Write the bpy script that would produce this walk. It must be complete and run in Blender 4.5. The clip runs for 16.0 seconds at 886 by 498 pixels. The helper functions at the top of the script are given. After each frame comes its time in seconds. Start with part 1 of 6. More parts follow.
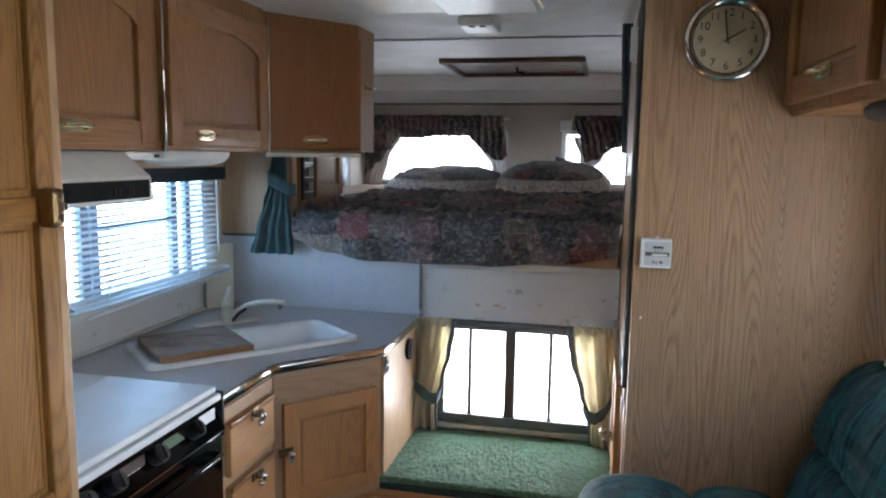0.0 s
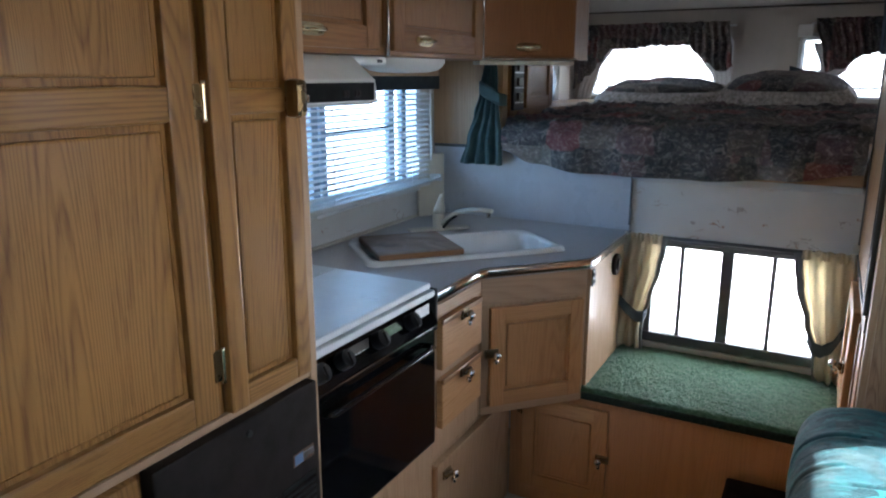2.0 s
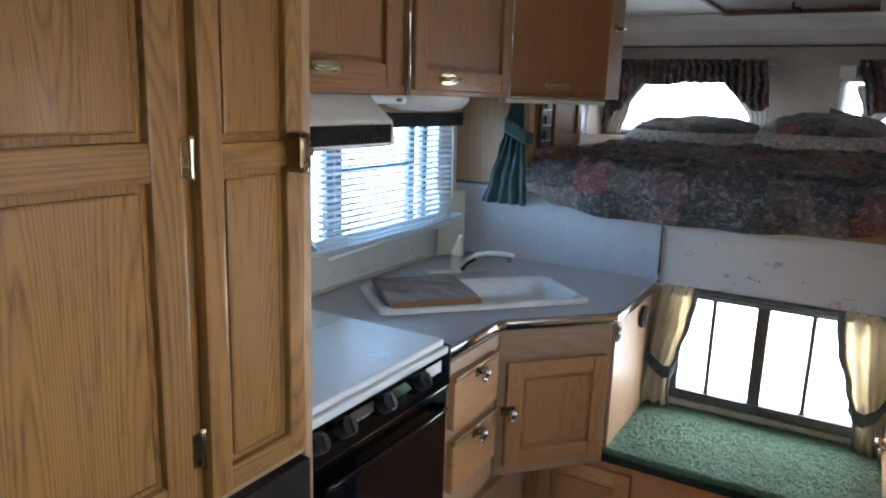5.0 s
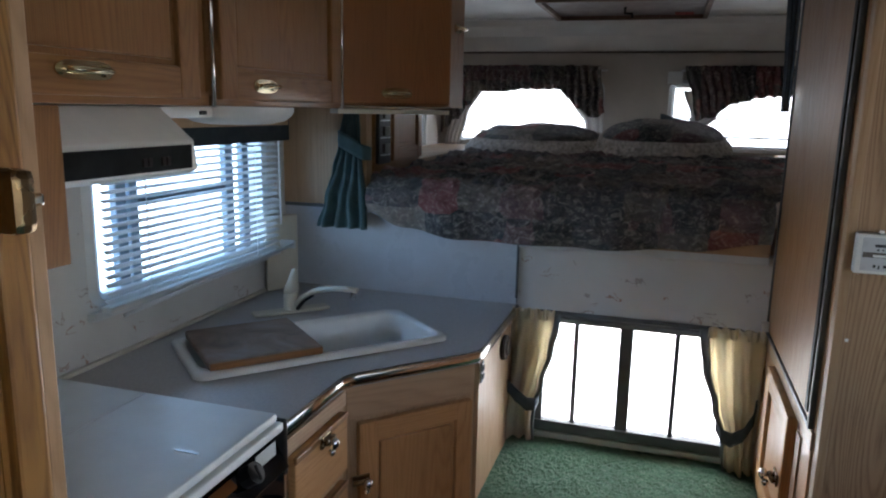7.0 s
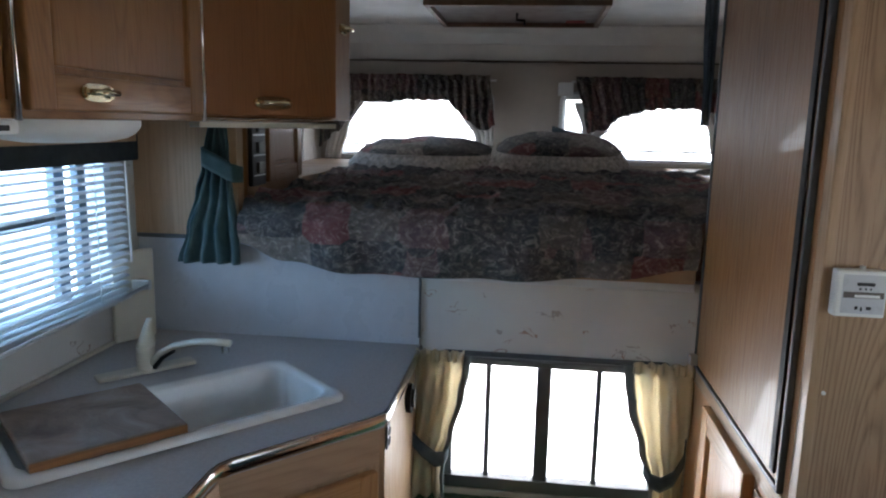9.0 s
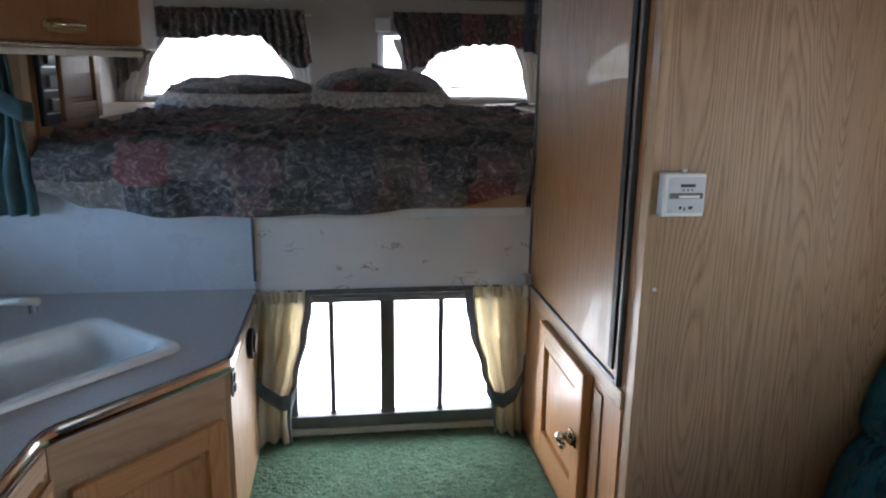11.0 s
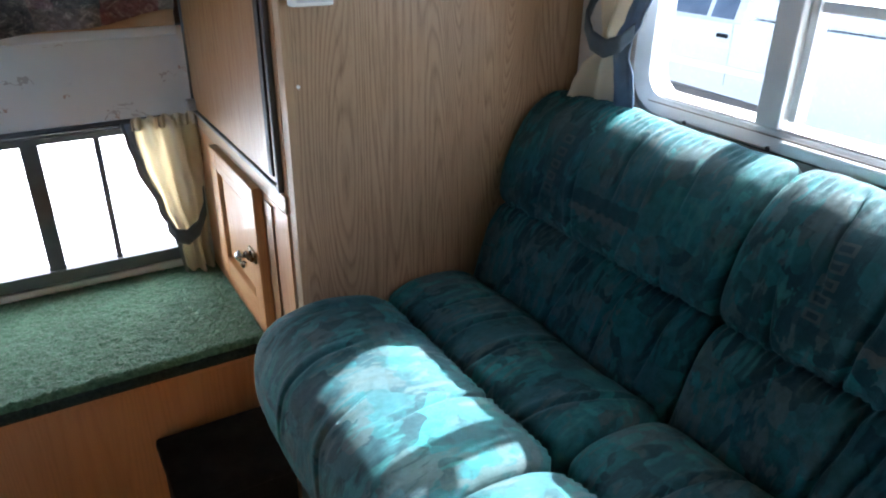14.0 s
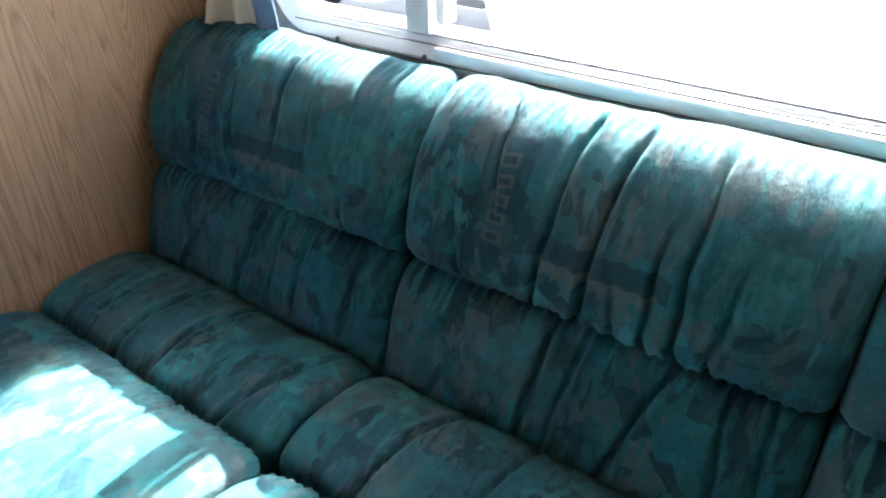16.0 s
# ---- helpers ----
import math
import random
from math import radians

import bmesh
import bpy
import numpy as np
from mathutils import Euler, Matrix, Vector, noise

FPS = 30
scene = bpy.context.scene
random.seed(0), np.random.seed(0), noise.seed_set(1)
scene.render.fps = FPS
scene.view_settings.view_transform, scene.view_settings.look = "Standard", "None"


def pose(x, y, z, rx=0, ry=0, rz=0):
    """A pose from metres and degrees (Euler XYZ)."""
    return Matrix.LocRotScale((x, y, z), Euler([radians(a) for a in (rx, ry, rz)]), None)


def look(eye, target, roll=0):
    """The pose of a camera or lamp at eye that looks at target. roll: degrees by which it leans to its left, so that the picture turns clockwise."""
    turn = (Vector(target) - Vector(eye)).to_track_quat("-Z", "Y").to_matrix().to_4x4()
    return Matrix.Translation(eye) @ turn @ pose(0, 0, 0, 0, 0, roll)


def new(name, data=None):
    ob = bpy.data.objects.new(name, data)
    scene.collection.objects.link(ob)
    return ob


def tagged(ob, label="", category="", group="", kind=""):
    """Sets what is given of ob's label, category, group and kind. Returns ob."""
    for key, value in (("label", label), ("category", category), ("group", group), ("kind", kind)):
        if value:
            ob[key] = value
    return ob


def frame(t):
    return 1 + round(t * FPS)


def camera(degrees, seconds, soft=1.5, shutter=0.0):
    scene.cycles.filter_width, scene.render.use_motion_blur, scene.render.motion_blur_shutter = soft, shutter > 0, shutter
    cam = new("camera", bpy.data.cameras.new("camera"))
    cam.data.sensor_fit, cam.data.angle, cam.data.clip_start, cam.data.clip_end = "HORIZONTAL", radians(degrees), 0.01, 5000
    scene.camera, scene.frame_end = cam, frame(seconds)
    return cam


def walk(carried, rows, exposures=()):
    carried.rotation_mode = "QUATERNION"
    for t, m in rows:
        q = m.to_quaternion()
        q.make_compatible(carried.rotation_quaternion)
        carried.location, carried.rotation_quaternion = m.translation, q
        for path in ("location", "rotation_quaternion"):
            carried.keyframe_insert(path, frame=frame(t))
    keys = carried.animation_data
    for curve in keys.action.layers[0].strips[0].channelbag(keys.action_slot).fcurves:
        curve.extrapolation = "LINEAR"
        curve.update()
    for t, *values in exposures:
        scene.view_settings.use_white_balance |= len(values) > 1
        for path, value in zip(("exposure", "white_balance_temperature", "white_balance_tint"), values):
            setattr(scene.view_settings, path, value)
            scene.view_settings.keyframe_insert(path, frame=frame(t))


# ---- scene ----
cam = camera(63.7, 16.0, 2.1)
EXPOSURES = [(0.0, 3.15, 5850, 10), (1.5, 2.6, 5700, 9.5), (2.0, 2.72, 5650, 9.5), (3.0, 3.3, 5800, 10), (5.5, 2.95, 5850, 10), (7.0, 2.28, 5900, 10), (8.0, 2.32, 5900, 10), (10.5, 2.85, 5850, 10), (11.4, 2.66, 5750, 9.5), (12.0, 2.6, 5700, 9.5), (13.0, 2.68, 5600, 9), (14.0, 3.0, 5600, 8.5), (15.0, 3.4, 5700, 9), (15.5, 3.55, 5750, 9.5), (16.0, 3.95, 5800, 9.5)]
PATH = [
    (0, (0.046, -0.012, 1.486), (-0.382, 1.924, 1.225), 0.9),
    (0.5, (0.042, -0.005, 1.473), (-0.458, 1.907, 1.167), 1.0),
    (1, (0.03, -0.005, 1.456), (-0.643, 1.841, 1.084), 1.1),
    (1.5, (0.019, -0.012, 1.446), (-0.792, 1.765, 1.016), 0.8),
    (2, (0.011, -0.017, 1.437), (-0.913, 1.692, 0.965), 0.1),
    (2.5, (0.005, -0.014, 1.432), (-1.011, 1.628, 0.909), -0.0),
    (3, (0.001, -0.011, 1.43), (-1.079, 1.584, 0.892), -0.1),
    (5.5, (-0.077, 0.154, 1.491), (-0.99, 1.891, 1.104), 2.1),
    (6, (-0.133, 0.213, 1.489), (-0.946, 2.001, 1.111), 2.0),
    (6.5, (-0.158, 0.272, 1.482), (-0.854, 2.109, 1.09), 1.6),
    (7, (-0.177, 0.377, 1.49), (-0.755, 2.252, 1.104), 1.2),
    (7.5, (-0.186, 0.477, 1.5), (-0.68, 2.38, 1.134), 0.6),
    (8, (-0.22, 0.553, 1.501), (-0.64, 2.477, 1.154), 0.9),
    (10.5, (-0.359, 0.692, 1.46), (-0.237, 2.648, 1.061), 0.8),
    (11, (-0.346, 0.674, 1.444), (-0.082, 2.598, 0.967), 0.7),
    (11.5, (-0.325, 0.656, 1.433), (0.068, 2.537, 0.881), 0.8),
    (12, (-0.311, 0.648, 1.415), (0.169, 2.484, 0.783), 0.8),
    (12.5, (-0.297, 0.642, 1.4), (0.248, 2.426, 0.679), 0.7),
    (13, (-0.275, 0.629, 1.389), (0.375, 2.348, 0.601), 1.0),
    (13.5, (-0.263, 0.616, 1.379), (0.519, 2.264, 0.558), 1.1),
    (14, (-0.241, 0.63, 1.371), (0.69, 2.173, 0.504), 0.7),
    (14.5, (-0.188, 0.654, 1.362), (0.854, 2.092, 0.442), 0.4),
    (15, (-0.121, 0.672, 1.357), (1.023, 1.978, 0.363), -0.5),
    (15.5, (-0.069, 0.678, 1.357), (1.159, 1.849, 0.298), -1.1),
    (16, (-0.051, 0.67, 1.353), (1.299, 1.678, 0.275), -1.2),
]
walk(cam, [(t, look(eye, target, roll)) for t, eye, target, roll in PATH], EXPOSURES)

# ---- world and light ----
world = bpy.data.worlds.new("sky")
scene.world = world
world.use_nodes = True
wn, wl = world.node_tree.nodes, world.node_tree.links
SUN_DIR = Vector((-1.0, -0.05, -0.82)).normalized()
sky = wn.new("ShaderNodeTexSky")
sky.sky_type = "NISHITA"
sky.sun_disc = False
sky.sun_elevation = math.asin(-SUN_DIR.z)
sky.sun_rotation = math.atan2(-SUN_DIR.x, -SUN_DIR.y)
wl.new(sky.outputs[0], wn["Background"].inputs[0])
wn["Background"].inputs[1].default_value = 0.08
sun = new("sun", bpy.data.lights.new("sun", "SUN"))
sun.data.energy, sun.data.angle, sun.data.color = 5.0, radians(0.5), (1.0, 0.95, 0.88)
sun.matrix_world = look((8, 0.4, 7), Vector((8, 0.4, 7)) + SUN_DIR)


def daylight(name, at, target, w, h, watts, color):
    """Sky light entering through a window opening."""
    lamp = new(name, bpy.data.lights.new(name, "AREA"))
    lamp.data.shape, lamp.data.size, lamp.data.size_y = "RECTANGLE", w, h
    lamp.data.energy, lamp.data.color = watts, color
    lamp.matrix_world = look(at, target)


daylight("daylight_bulkhead", (-0.225, 2.52, 0.707), (-0.225, 1.5, 0.707), 0.58, 0.37, 0.88, (1.0, 0.98, 0.95))
daylight("daylight_bunk_a", (-0.89, 4.23, 1.48), (-0.89, 3.2, 1.48), 0.76, 0.32, 0.55, (0.93, 0.96, 1.0))
daylight("daylight_bunk_b", (0.20, 4.23, 1.48), (0.20, 3.2, 1.48), 0.76, 0.32, 0.55, (0.93, 0.96, 1.0))
daylight("daylight_kitchen", (-1.46, 1.96, 1.24), (0, 1.96, 1.24), 0.74, 0.40, 0.70, (0.40, 0.67, 1.0))


# ---- materials ----
def material(name, rough=0.5, metal=0.0, color=(0.5, 0.5, 0.5)):
    m = bpy.data.materials.new(name)
    m.use_nodes = True
    b = m.node_tree.nodes["Principled BSDF"]
    b.inputs["Roughness"].default_value = rough
    b.inputs["Metallic"].default_value = metal
    b.inputs["Base Color"].default_value = (*color, 1)
    return m, m.node_tree.nodes, m.node_tree.links, b


def coords(n, l, scale, kind="Object"):
    tc, mp = n.new("ShaderNodeTexCoord"), n.new("ShaderNodeMapping")
    mp.inputs["Scale"].default_value = scale
    l.new(tc.outputs[kind], mp.inputs[0])
    return mp.outputs[0]


def noise_tex(n, l, vec, scale, detail=3.0, rough=0.5, dist=0.0):
    t = n.new("ShaderNodeTexNoise")
    t.inputs["Scale"].default_value, t.inputs["Detail"].default_value = scale, detail
    t.inputs["Roughness"].default_value, t.inputs["Distortion"].default_value = rough, dist
    l.new(vec, t.inputs["Vector"])
    return t


def ramp(n, l, fac, stops, mode="LINEAR"):
    r = n.new("ShaderNodeValToRGB")
    r.color_ramp.interpolation = mode
    while len(r.color_ramp.elements) < len(stops):
        r.color_ramp.elements.new(0.5)
    for e, (p, c) in zip(r.color_ramp.elements, stops):
        e.position, e.color = p, (*c, 1)
    l.new(fac, r.inputs[0])
    return r.outputs[0]


def math_node(n, l, op, a, b=0.0):
    m = n.new("ShaderNodeMath")
    m.operation = op
    for i, v in enumerate((a, b)):
        if isinstance(v, (int, float)):
            m.inputs[i].default_value = v
        else:
            l.new(v, m.inputs[i])
    return m.outputs[0]


def mix(n, l, fac, a, b, blend="MIX"):
    m = n.new("ShaderNodeMix")
    m.data_type, m.blend_type = "RGBA", blend
    for sock, v in ((m.inputs[0], fac), (m.inputs[6], a), (m.inputs[7], b)):
        if isinstance(v, (int, float)):
            sock.default_value = v
        elif isinstance(v, tuple):
            sock.default_value = (*v, 1)
        else:
            l.new(v, sock)
    return m.outputs[2]


def bump(n, l, b, height, strength=0.2, dist=0.002):
    k = n.new("ShaderNodeBump")
    k.inputs["Strength"].default_value, k.inputs["Distance"].default_value = strength, dist
    l.new(height, k.inputs["Height"])
    l.new(k.outputs[0], b.inputs["Normal"])


def wood(name, light, dark, along="z", rough=0.38, rings=95.0, seed=0.0, contrast=1.0):
    """Oak: arched growth rings drawn out along the grain, with fine pores; the pieces differ by Object Info's Random."""
    m, n, l, b = material(name, rough)
    wide, long = 5.0, 0.32
    s = {"z": (wide, wide, long), "y": (wide, long, wide), "x": (long, wide, wide), "h": (long, long, wide)}[along]
    tc, mp, oi = n.new("ShaderNodeTexCoord"), n.new("ShaderNodeMapping"), n.new("ShaderNodeObjectInfo")
    mp.inputs["Scale"].default_value = s
    off = n.new("ShaderNodeCombineXYZ")
    for i, k in enumerate((7.3, 5.1, 9.7)):
        l.new(math_node(n, l, "MULTIPLY", oi.outputs["Random"], k), off.inputs[i])
    add = n.new("ShaderNodeVectorMath")
    l.new(tc.outputs["Object"], mp.inputs[0])
    l.new(mp.outputs[0], add.inputs[0])
    l.new(off.outputs[0], add.inputs[1])
    big = noise_tex(n, l, add.outputs[0], 1.0 + seed * 0.1, 1.5, 0.4, 0.15)
    wob = noise_tex(n, l, add.outputs[0], 9.0, 2.0)
    phase = math_node(n, l, "ADD", math_node(n, l, "MULTIPLY", big.outputs[0], rings), math_node(n, l, "MULTIPLY", wob.outputs[0], 0.35))
    ring = math_node(n, l, "FRACT", phase)
    pores = noise_tex(n, l, add.outputs[0], 30.0, 4.0, 0.7)
    tone = noise_tex(n, l, add.outputs[0], 0.7, 2.0)
    mid = tuple(0.62 * a + 0.38 * c for a, c in zip(light, dark))
    c1 = ramp(n, l, ring, [(0.0, dark), (0.22, mid), (0.45, light), (0.75, light), (1.0, dark)])
    c2 = ramp(n, l, pores.outputs[0], [(0.36, dark), (0.50, light)])
    col = mix(n, l, 0.42, c1, c2)
    col = mix(n, l, min(1.0, 0.8 * contrast), mid, col)
    shade = ramp(n, l, tone.outputs[0], [(0.3, (0.82, 0.80, 0.78)), (0.7, (1.08, 1.06, 1.04))])
    l.new(mix(n, l, 1.0, col, shade, "MULTIPLY"), b.inputs["Base Color"])
    l.new(ramp(n, l, pores.outputs[0], [(0.3, (rough + 0.15,) * 3), (0.7, (rough - 0.06,) * 3)]), b.inputs["Roughness"])
    b.inputs["Coat Weight"].default_value = 0.12
    b.inputs["Specular IOR Level"].default_value = 0.38
    bump(n, l, b, pores.outputs[0], 0.15, 0.001)
    return m


OAK_L, OAK_D = (0.345, 0.178, 0.050), (0.150, 0.066, 0.017)
oak_v = wood("honey_oak_upright", OAK_L, OAK_D, "z", rings=140.0, contrast=1.2)
oak_h = wood("honey_oak_level", OAK_L, OAK_D, "h", contrast=1.1)
# Amber oak, darkened because the upper cabinets stand backlit.
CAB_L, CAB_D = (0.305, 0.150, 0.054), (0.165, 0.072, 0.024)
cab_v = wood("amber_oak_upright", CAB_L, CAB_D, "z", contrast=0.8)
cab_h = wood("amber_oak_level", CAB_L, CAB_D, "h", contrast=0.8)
corner_v = wood("red_brown_oak", (0.315, 0.138, 0.050), (0.200, 0.080, 0.028), "z", contrast=0.7)
pale_v = wood("pale_oak_laminate", (0.47, 0.315, 0.185), (0.32, 0.198, 0.105), "z", 0.45, 50.0, 2, 0.9)
pale_h = wood("pale_oak_rail", (0.50, 0.34, 0.205), (0.36, 0.225, 0.13), "h", 0.5, 50.0, 2, 0.8)
panel_v = wood("brown_oak_panelling", (0.375, 0.247, 0.145), (0.185, 0.109, 0.058), "z", 0.48, 110.0, 4, 1.2)
# Oak of low doors and riser, lightened to stand in for warm light.
low_v = wood("lit_orange_oak_upright", (0.55, 0.30, 0.125), (0.36, 0.175, 0.062), "z", contrast=0.8)
low_h = wood("lit_orange_oak_level", (0.55, 0.31, 0.13), (0.37, 0.18, 0.065), "h", contrast=0.8)
riser_v = wood("lit_orange_oak_laminate", (0.60, 0.325, 0.155), (0.46, 0.232, 0.104), "z", 0.42, 45.0, 1, 0.8)


def plain(name, color, rough=0.5, metal=0.0, var=0.12, scale=18.0, bump_s=0.1, bscale=120.0, sheen=0.0):
    """Paint, plastic or metal, with stains and a fine grain."""
    m, n, l, b = material(name, rough, metal)
    v = coords(n, l, (1, 1, 1))
    big = noise_tex(n, l, v, scale, 4.0, 0.6)
    lo = tuple(c * (1 - var) for c in color)
    hi = tuple(min(1, c * (1 + var * 0.6)) for c in color)
    l.new(ramp(n, l, big.outputs[0], [(0.3, lo), (0.7, hi)]), b.inputs["Base Color"])
    l.new(ramp(n, l, big.outputs[0], [(0.3, (min(1, rough * 1.2),) * 3), (0.7, (rough * 0.85,) * 3)]), b.inputs["Roughness"])
    fine = noise_tex(n, l, v, bscale, 3.0)
    bump(n, l, b, fine.outputs[0], bump_s, 0.001)
    if sheen:
        b.inputs["Sheen Weight"].default_value = sheen
    return m


ceil_m = plain("ceiling_vinyl", (0.66, 0.65, 0.62), 0.6, var=0.1, scale=5)
bunk_m = plain("taupe_vinyl", (0.44, 0.40, 0.35), 0.65, var=0.1, scale=5)
white_p = plain("white_plastic", (0.72, 0.73, 0.72), 0.35, var=0.05)
splash_m = plain("white_splashback", (0.49, 0.51, 0.545), 0.28, var=0.08, scale=9, bump_s=0.05)
ivory_p = plain("ivory_plastic", (0.62, 0.58, 0.48), 0.4, var=0.06)
enamel = plain("white_enamel", (0.70, 0.73, 0.74), 0.36, var=0.04, bump_s=0.02)
sink_m = plain("white_sink", (0.76, 0.75, 0.72), 0.2, var=0.06, bump_s=0.02)
counter_m = plain("grey_laminate", (0.43, 0.405, 0.395), 0.33, var=0.1, scale=160, bump_s=0.05)
black_gl = plain("black_glass", (0.006, 0.006, 0.007), 0.06, var=0.2, bump_s=0.0)
# Dark pickup glass, greyed so that the colour carries the glare.
glare_gl = plain("glare_greyed_glass", (0.10, 0.12, 0.15), 0.12, var=0.3, scale=3, bump_s=0.0)
black_p = plain("black_plastic", (0.008, 0.008, 0.009), 0.42, var=0.25, bump_s=0.15)
brown_p = plain("brown_metal", (0.016, 0.011, 0.009), 0.55, var=0.2, bump_s=0.1)
brown_p.node_tree.nodes["Principled BSDF"].inputs["Specular IOR Level"].default_value = 0.22
blue_border = plain("blue_border_cloth", (0.13, 0.18, 0.26), 0.9, var=0.2, scale=30, bump_s=0.3, bscale=600)
border_cl = plain("grey_border_cloth", (0.17, 0.185, 0.195), 0.9, var=0.15, scale=30, bump_s=0.3, bscale=600)
dark_fr = plain("dark_bronze_frame", (0.105, 0.108, 0.116), 0.4, 0.2, var=0.2)
alu = plain("aluminium", (0.62, 0.63, 0.64), 0.3, 0.9, var=0.08)
alu_w = plain("painted_aluminium", (0.66, 0.68, 0.69), 0.35, 0.15, var=0.07)
# Aluminium sash; its blue shade against the daylight is put into the colour.
shaded_sash_m = plain("shaded_aluminium_sash", (0.26, 0.33, 0.40), 0.4, 0.1, var=0.1)
chrome = plain("chrome", (0.72, 0.71, 0.70), 0.1, 1.0, var=0.05, bump_s=0.0)
brass = plain("brass", (0.72, 0.62, 0.42), 0.16, 1.0, var=0.15, bump_s=0.02)
bronze = plain("antique_brass", (0.20, 0.14, 0.075), 0.28, 1.0, var=0.3, bump_s=0.03)
trim_m = plain("counter_edge_chrome", (0.66, 0.62, 0.58), 0.16, 1.0, var=0.1)
green_cl = plain("green_cloth", (0.042, 0.085, 0.088), 0.9, var=0.2, scale=30, bump_s=0.3, bscale=600, sheen=0.25)
navy_cl = plain("dark_navy_cloth", (0.018, 0.026, 0.034), 0.9, var=0.2, scale=30, bump_s=0.3, bscale=600)
slate_cl = plain("slate_cloth", (0.06, 0.082, 0.10), 0.9, var=0.2, scale=30, bump_s=0.3, bscale=600, sheen=0.2)
blue_cl = plain("blue_grey_cloth", (0.10, 0.13, 0.17), 0.9, var=0.2, scale=30, bump_s=0.3, bscale=600)
sheer_m = plain("white_sheer", (0.75, 0.75, 0.74), 0.85, var=0.05, scale=20)
vinyl_m = plain("vinyl_floor", (0.40, 0.33, 0.24), 0.35, var=0.2, scale=14)
mat_m = plain("dark_green_mat", (0.012, 0.03, 0.026), 0.95, var=0.4, scale=120, bump_s=0.6, bscale=400)
ground_m = plain("pale_concrete", (0.32, 0.315, 0.30), 0.9, var=0.15, scale=0.6, bump_s=0.2, bscale=20)
car_w = plain("white_car_paint", (0.58, 0.59, 0.59), 0.25, var=0.03, bump_s=0.0)
tyre_m = plain("tyre_rubber", (0.02, 0.02, 0.022), 0.8)
clock_f = plain("aged_clock_face", (0.50, 0.43, 0.29), 0.5, var=0.06)
hatch_m = plain("smoked_plastic", (0.10, 0.085, 0.075), 0.3, var=0.15)
hatch_wood = plain("dark_brown_stained_wood", (0.19, 0.115, 0.082), 0.5, var=0.25, scale=25)
dome_m = plain("smoked_hatch_dome", (0.19, 0.15, 0.13), 0.35, var=0.15)
mark_red = plain("red_label", (0.35, 0.05, 0.04), 0.6)
blue_lab = plain("blue_label", (0.12, 0.20, 0.34), 0.4)
matt_black = plain("matt_black_plastic", (0.006, 0.006, 0.007), 0.75, var=0.2, bump_s=0.05)
matt_black.node_tree.nodes["Principled BSDF"].inputs["Specular IOR Level"].default_value = 0.2
ink = plain("dark_ink", (0.03, 0.03, 0.035), 0.6)


def glass(name, tint=(1, 1, 1)):
    m, n, l, b = material(name, 0.0, 0.0, tint)
    b.inputs["Transmission Weight"].default_value = 1.0
    b.inputs["IOR"].default_value = 1.05
    return m


pane_m = glass("window_glass")


def wallpaper():
    """Off-white paper with small scattered twig marks in rust and grey."""
    m, n, l, b = material("twig_wallpaper", 0.6)
    v = coords(n, l, (1, 1, 1))
    warp = noise_tex(n, l, v, 30.0, 2.0)
    vec = n.new("ShaderNodeVectorMath")
    vec.operation = "MULTIPLY_ADD"
    l.new(warp.outputs["Color"], vec.inputs[0])
    vec.inputs[1].default_value = (0.05, 0.05, 0.05)
    l.new(v, vec.inputs[2])
    vor = n.new("ShaderNodeTexVoronoi")
    vor.inputs["Scale"].default_value = 9.5
    mp = n.new("ShaderNodeMapping")
    mp.inputs["Rotation"].default_value = (0.5, 0.6, 0.2)
    mp.inputs["Scale"].default_value = (1.0, 1.0, 2.3)
    l.new(vec.outputs[0], mp.inputs[0])
    l.new(mp.outputs[0], vor.inputs["Vector"])
    line = noise_tex(n, l, mp.outputs[0], 26.0, 2.0)
    thin = math_node(n, l, "ABSOLUTE", math_node(n, l, "SUBTRACT", line.outputs[0], 0.5))
    near = math_node(n, l, "LESS_THAN", vor.outputs["Distance"], 0.27)
    twig = math_node(n, l, "MULTIPLY", near, math_node(n, l, "LESS_THAN", thin, 0.03))
    stain = noise_tex(n, l, v, 5.0, 4.0)
    base = ramp(n, l, stain.outputs[0], [(0.3, (0.57, 0.55, 0.52)), (0.7, (0.66, 0.645, 0.62))])
    tint = ramp(n, l, vor.outputs["Color"], [(0.3, (0.40, 0.24, 0.17)), (0.7, (0.38, 0.33, 0.30))])
    l.new(mix(n, l, math_node(n, l, "MULTIPLY", twig, 0.85), base, tint), b.inputs["Base Color"])
    bump(n, l, b, noise_tex(n, l, v, 300.0).outputs[0], 0.1, 0.0005)
    return m


paper_m = wallpaper()


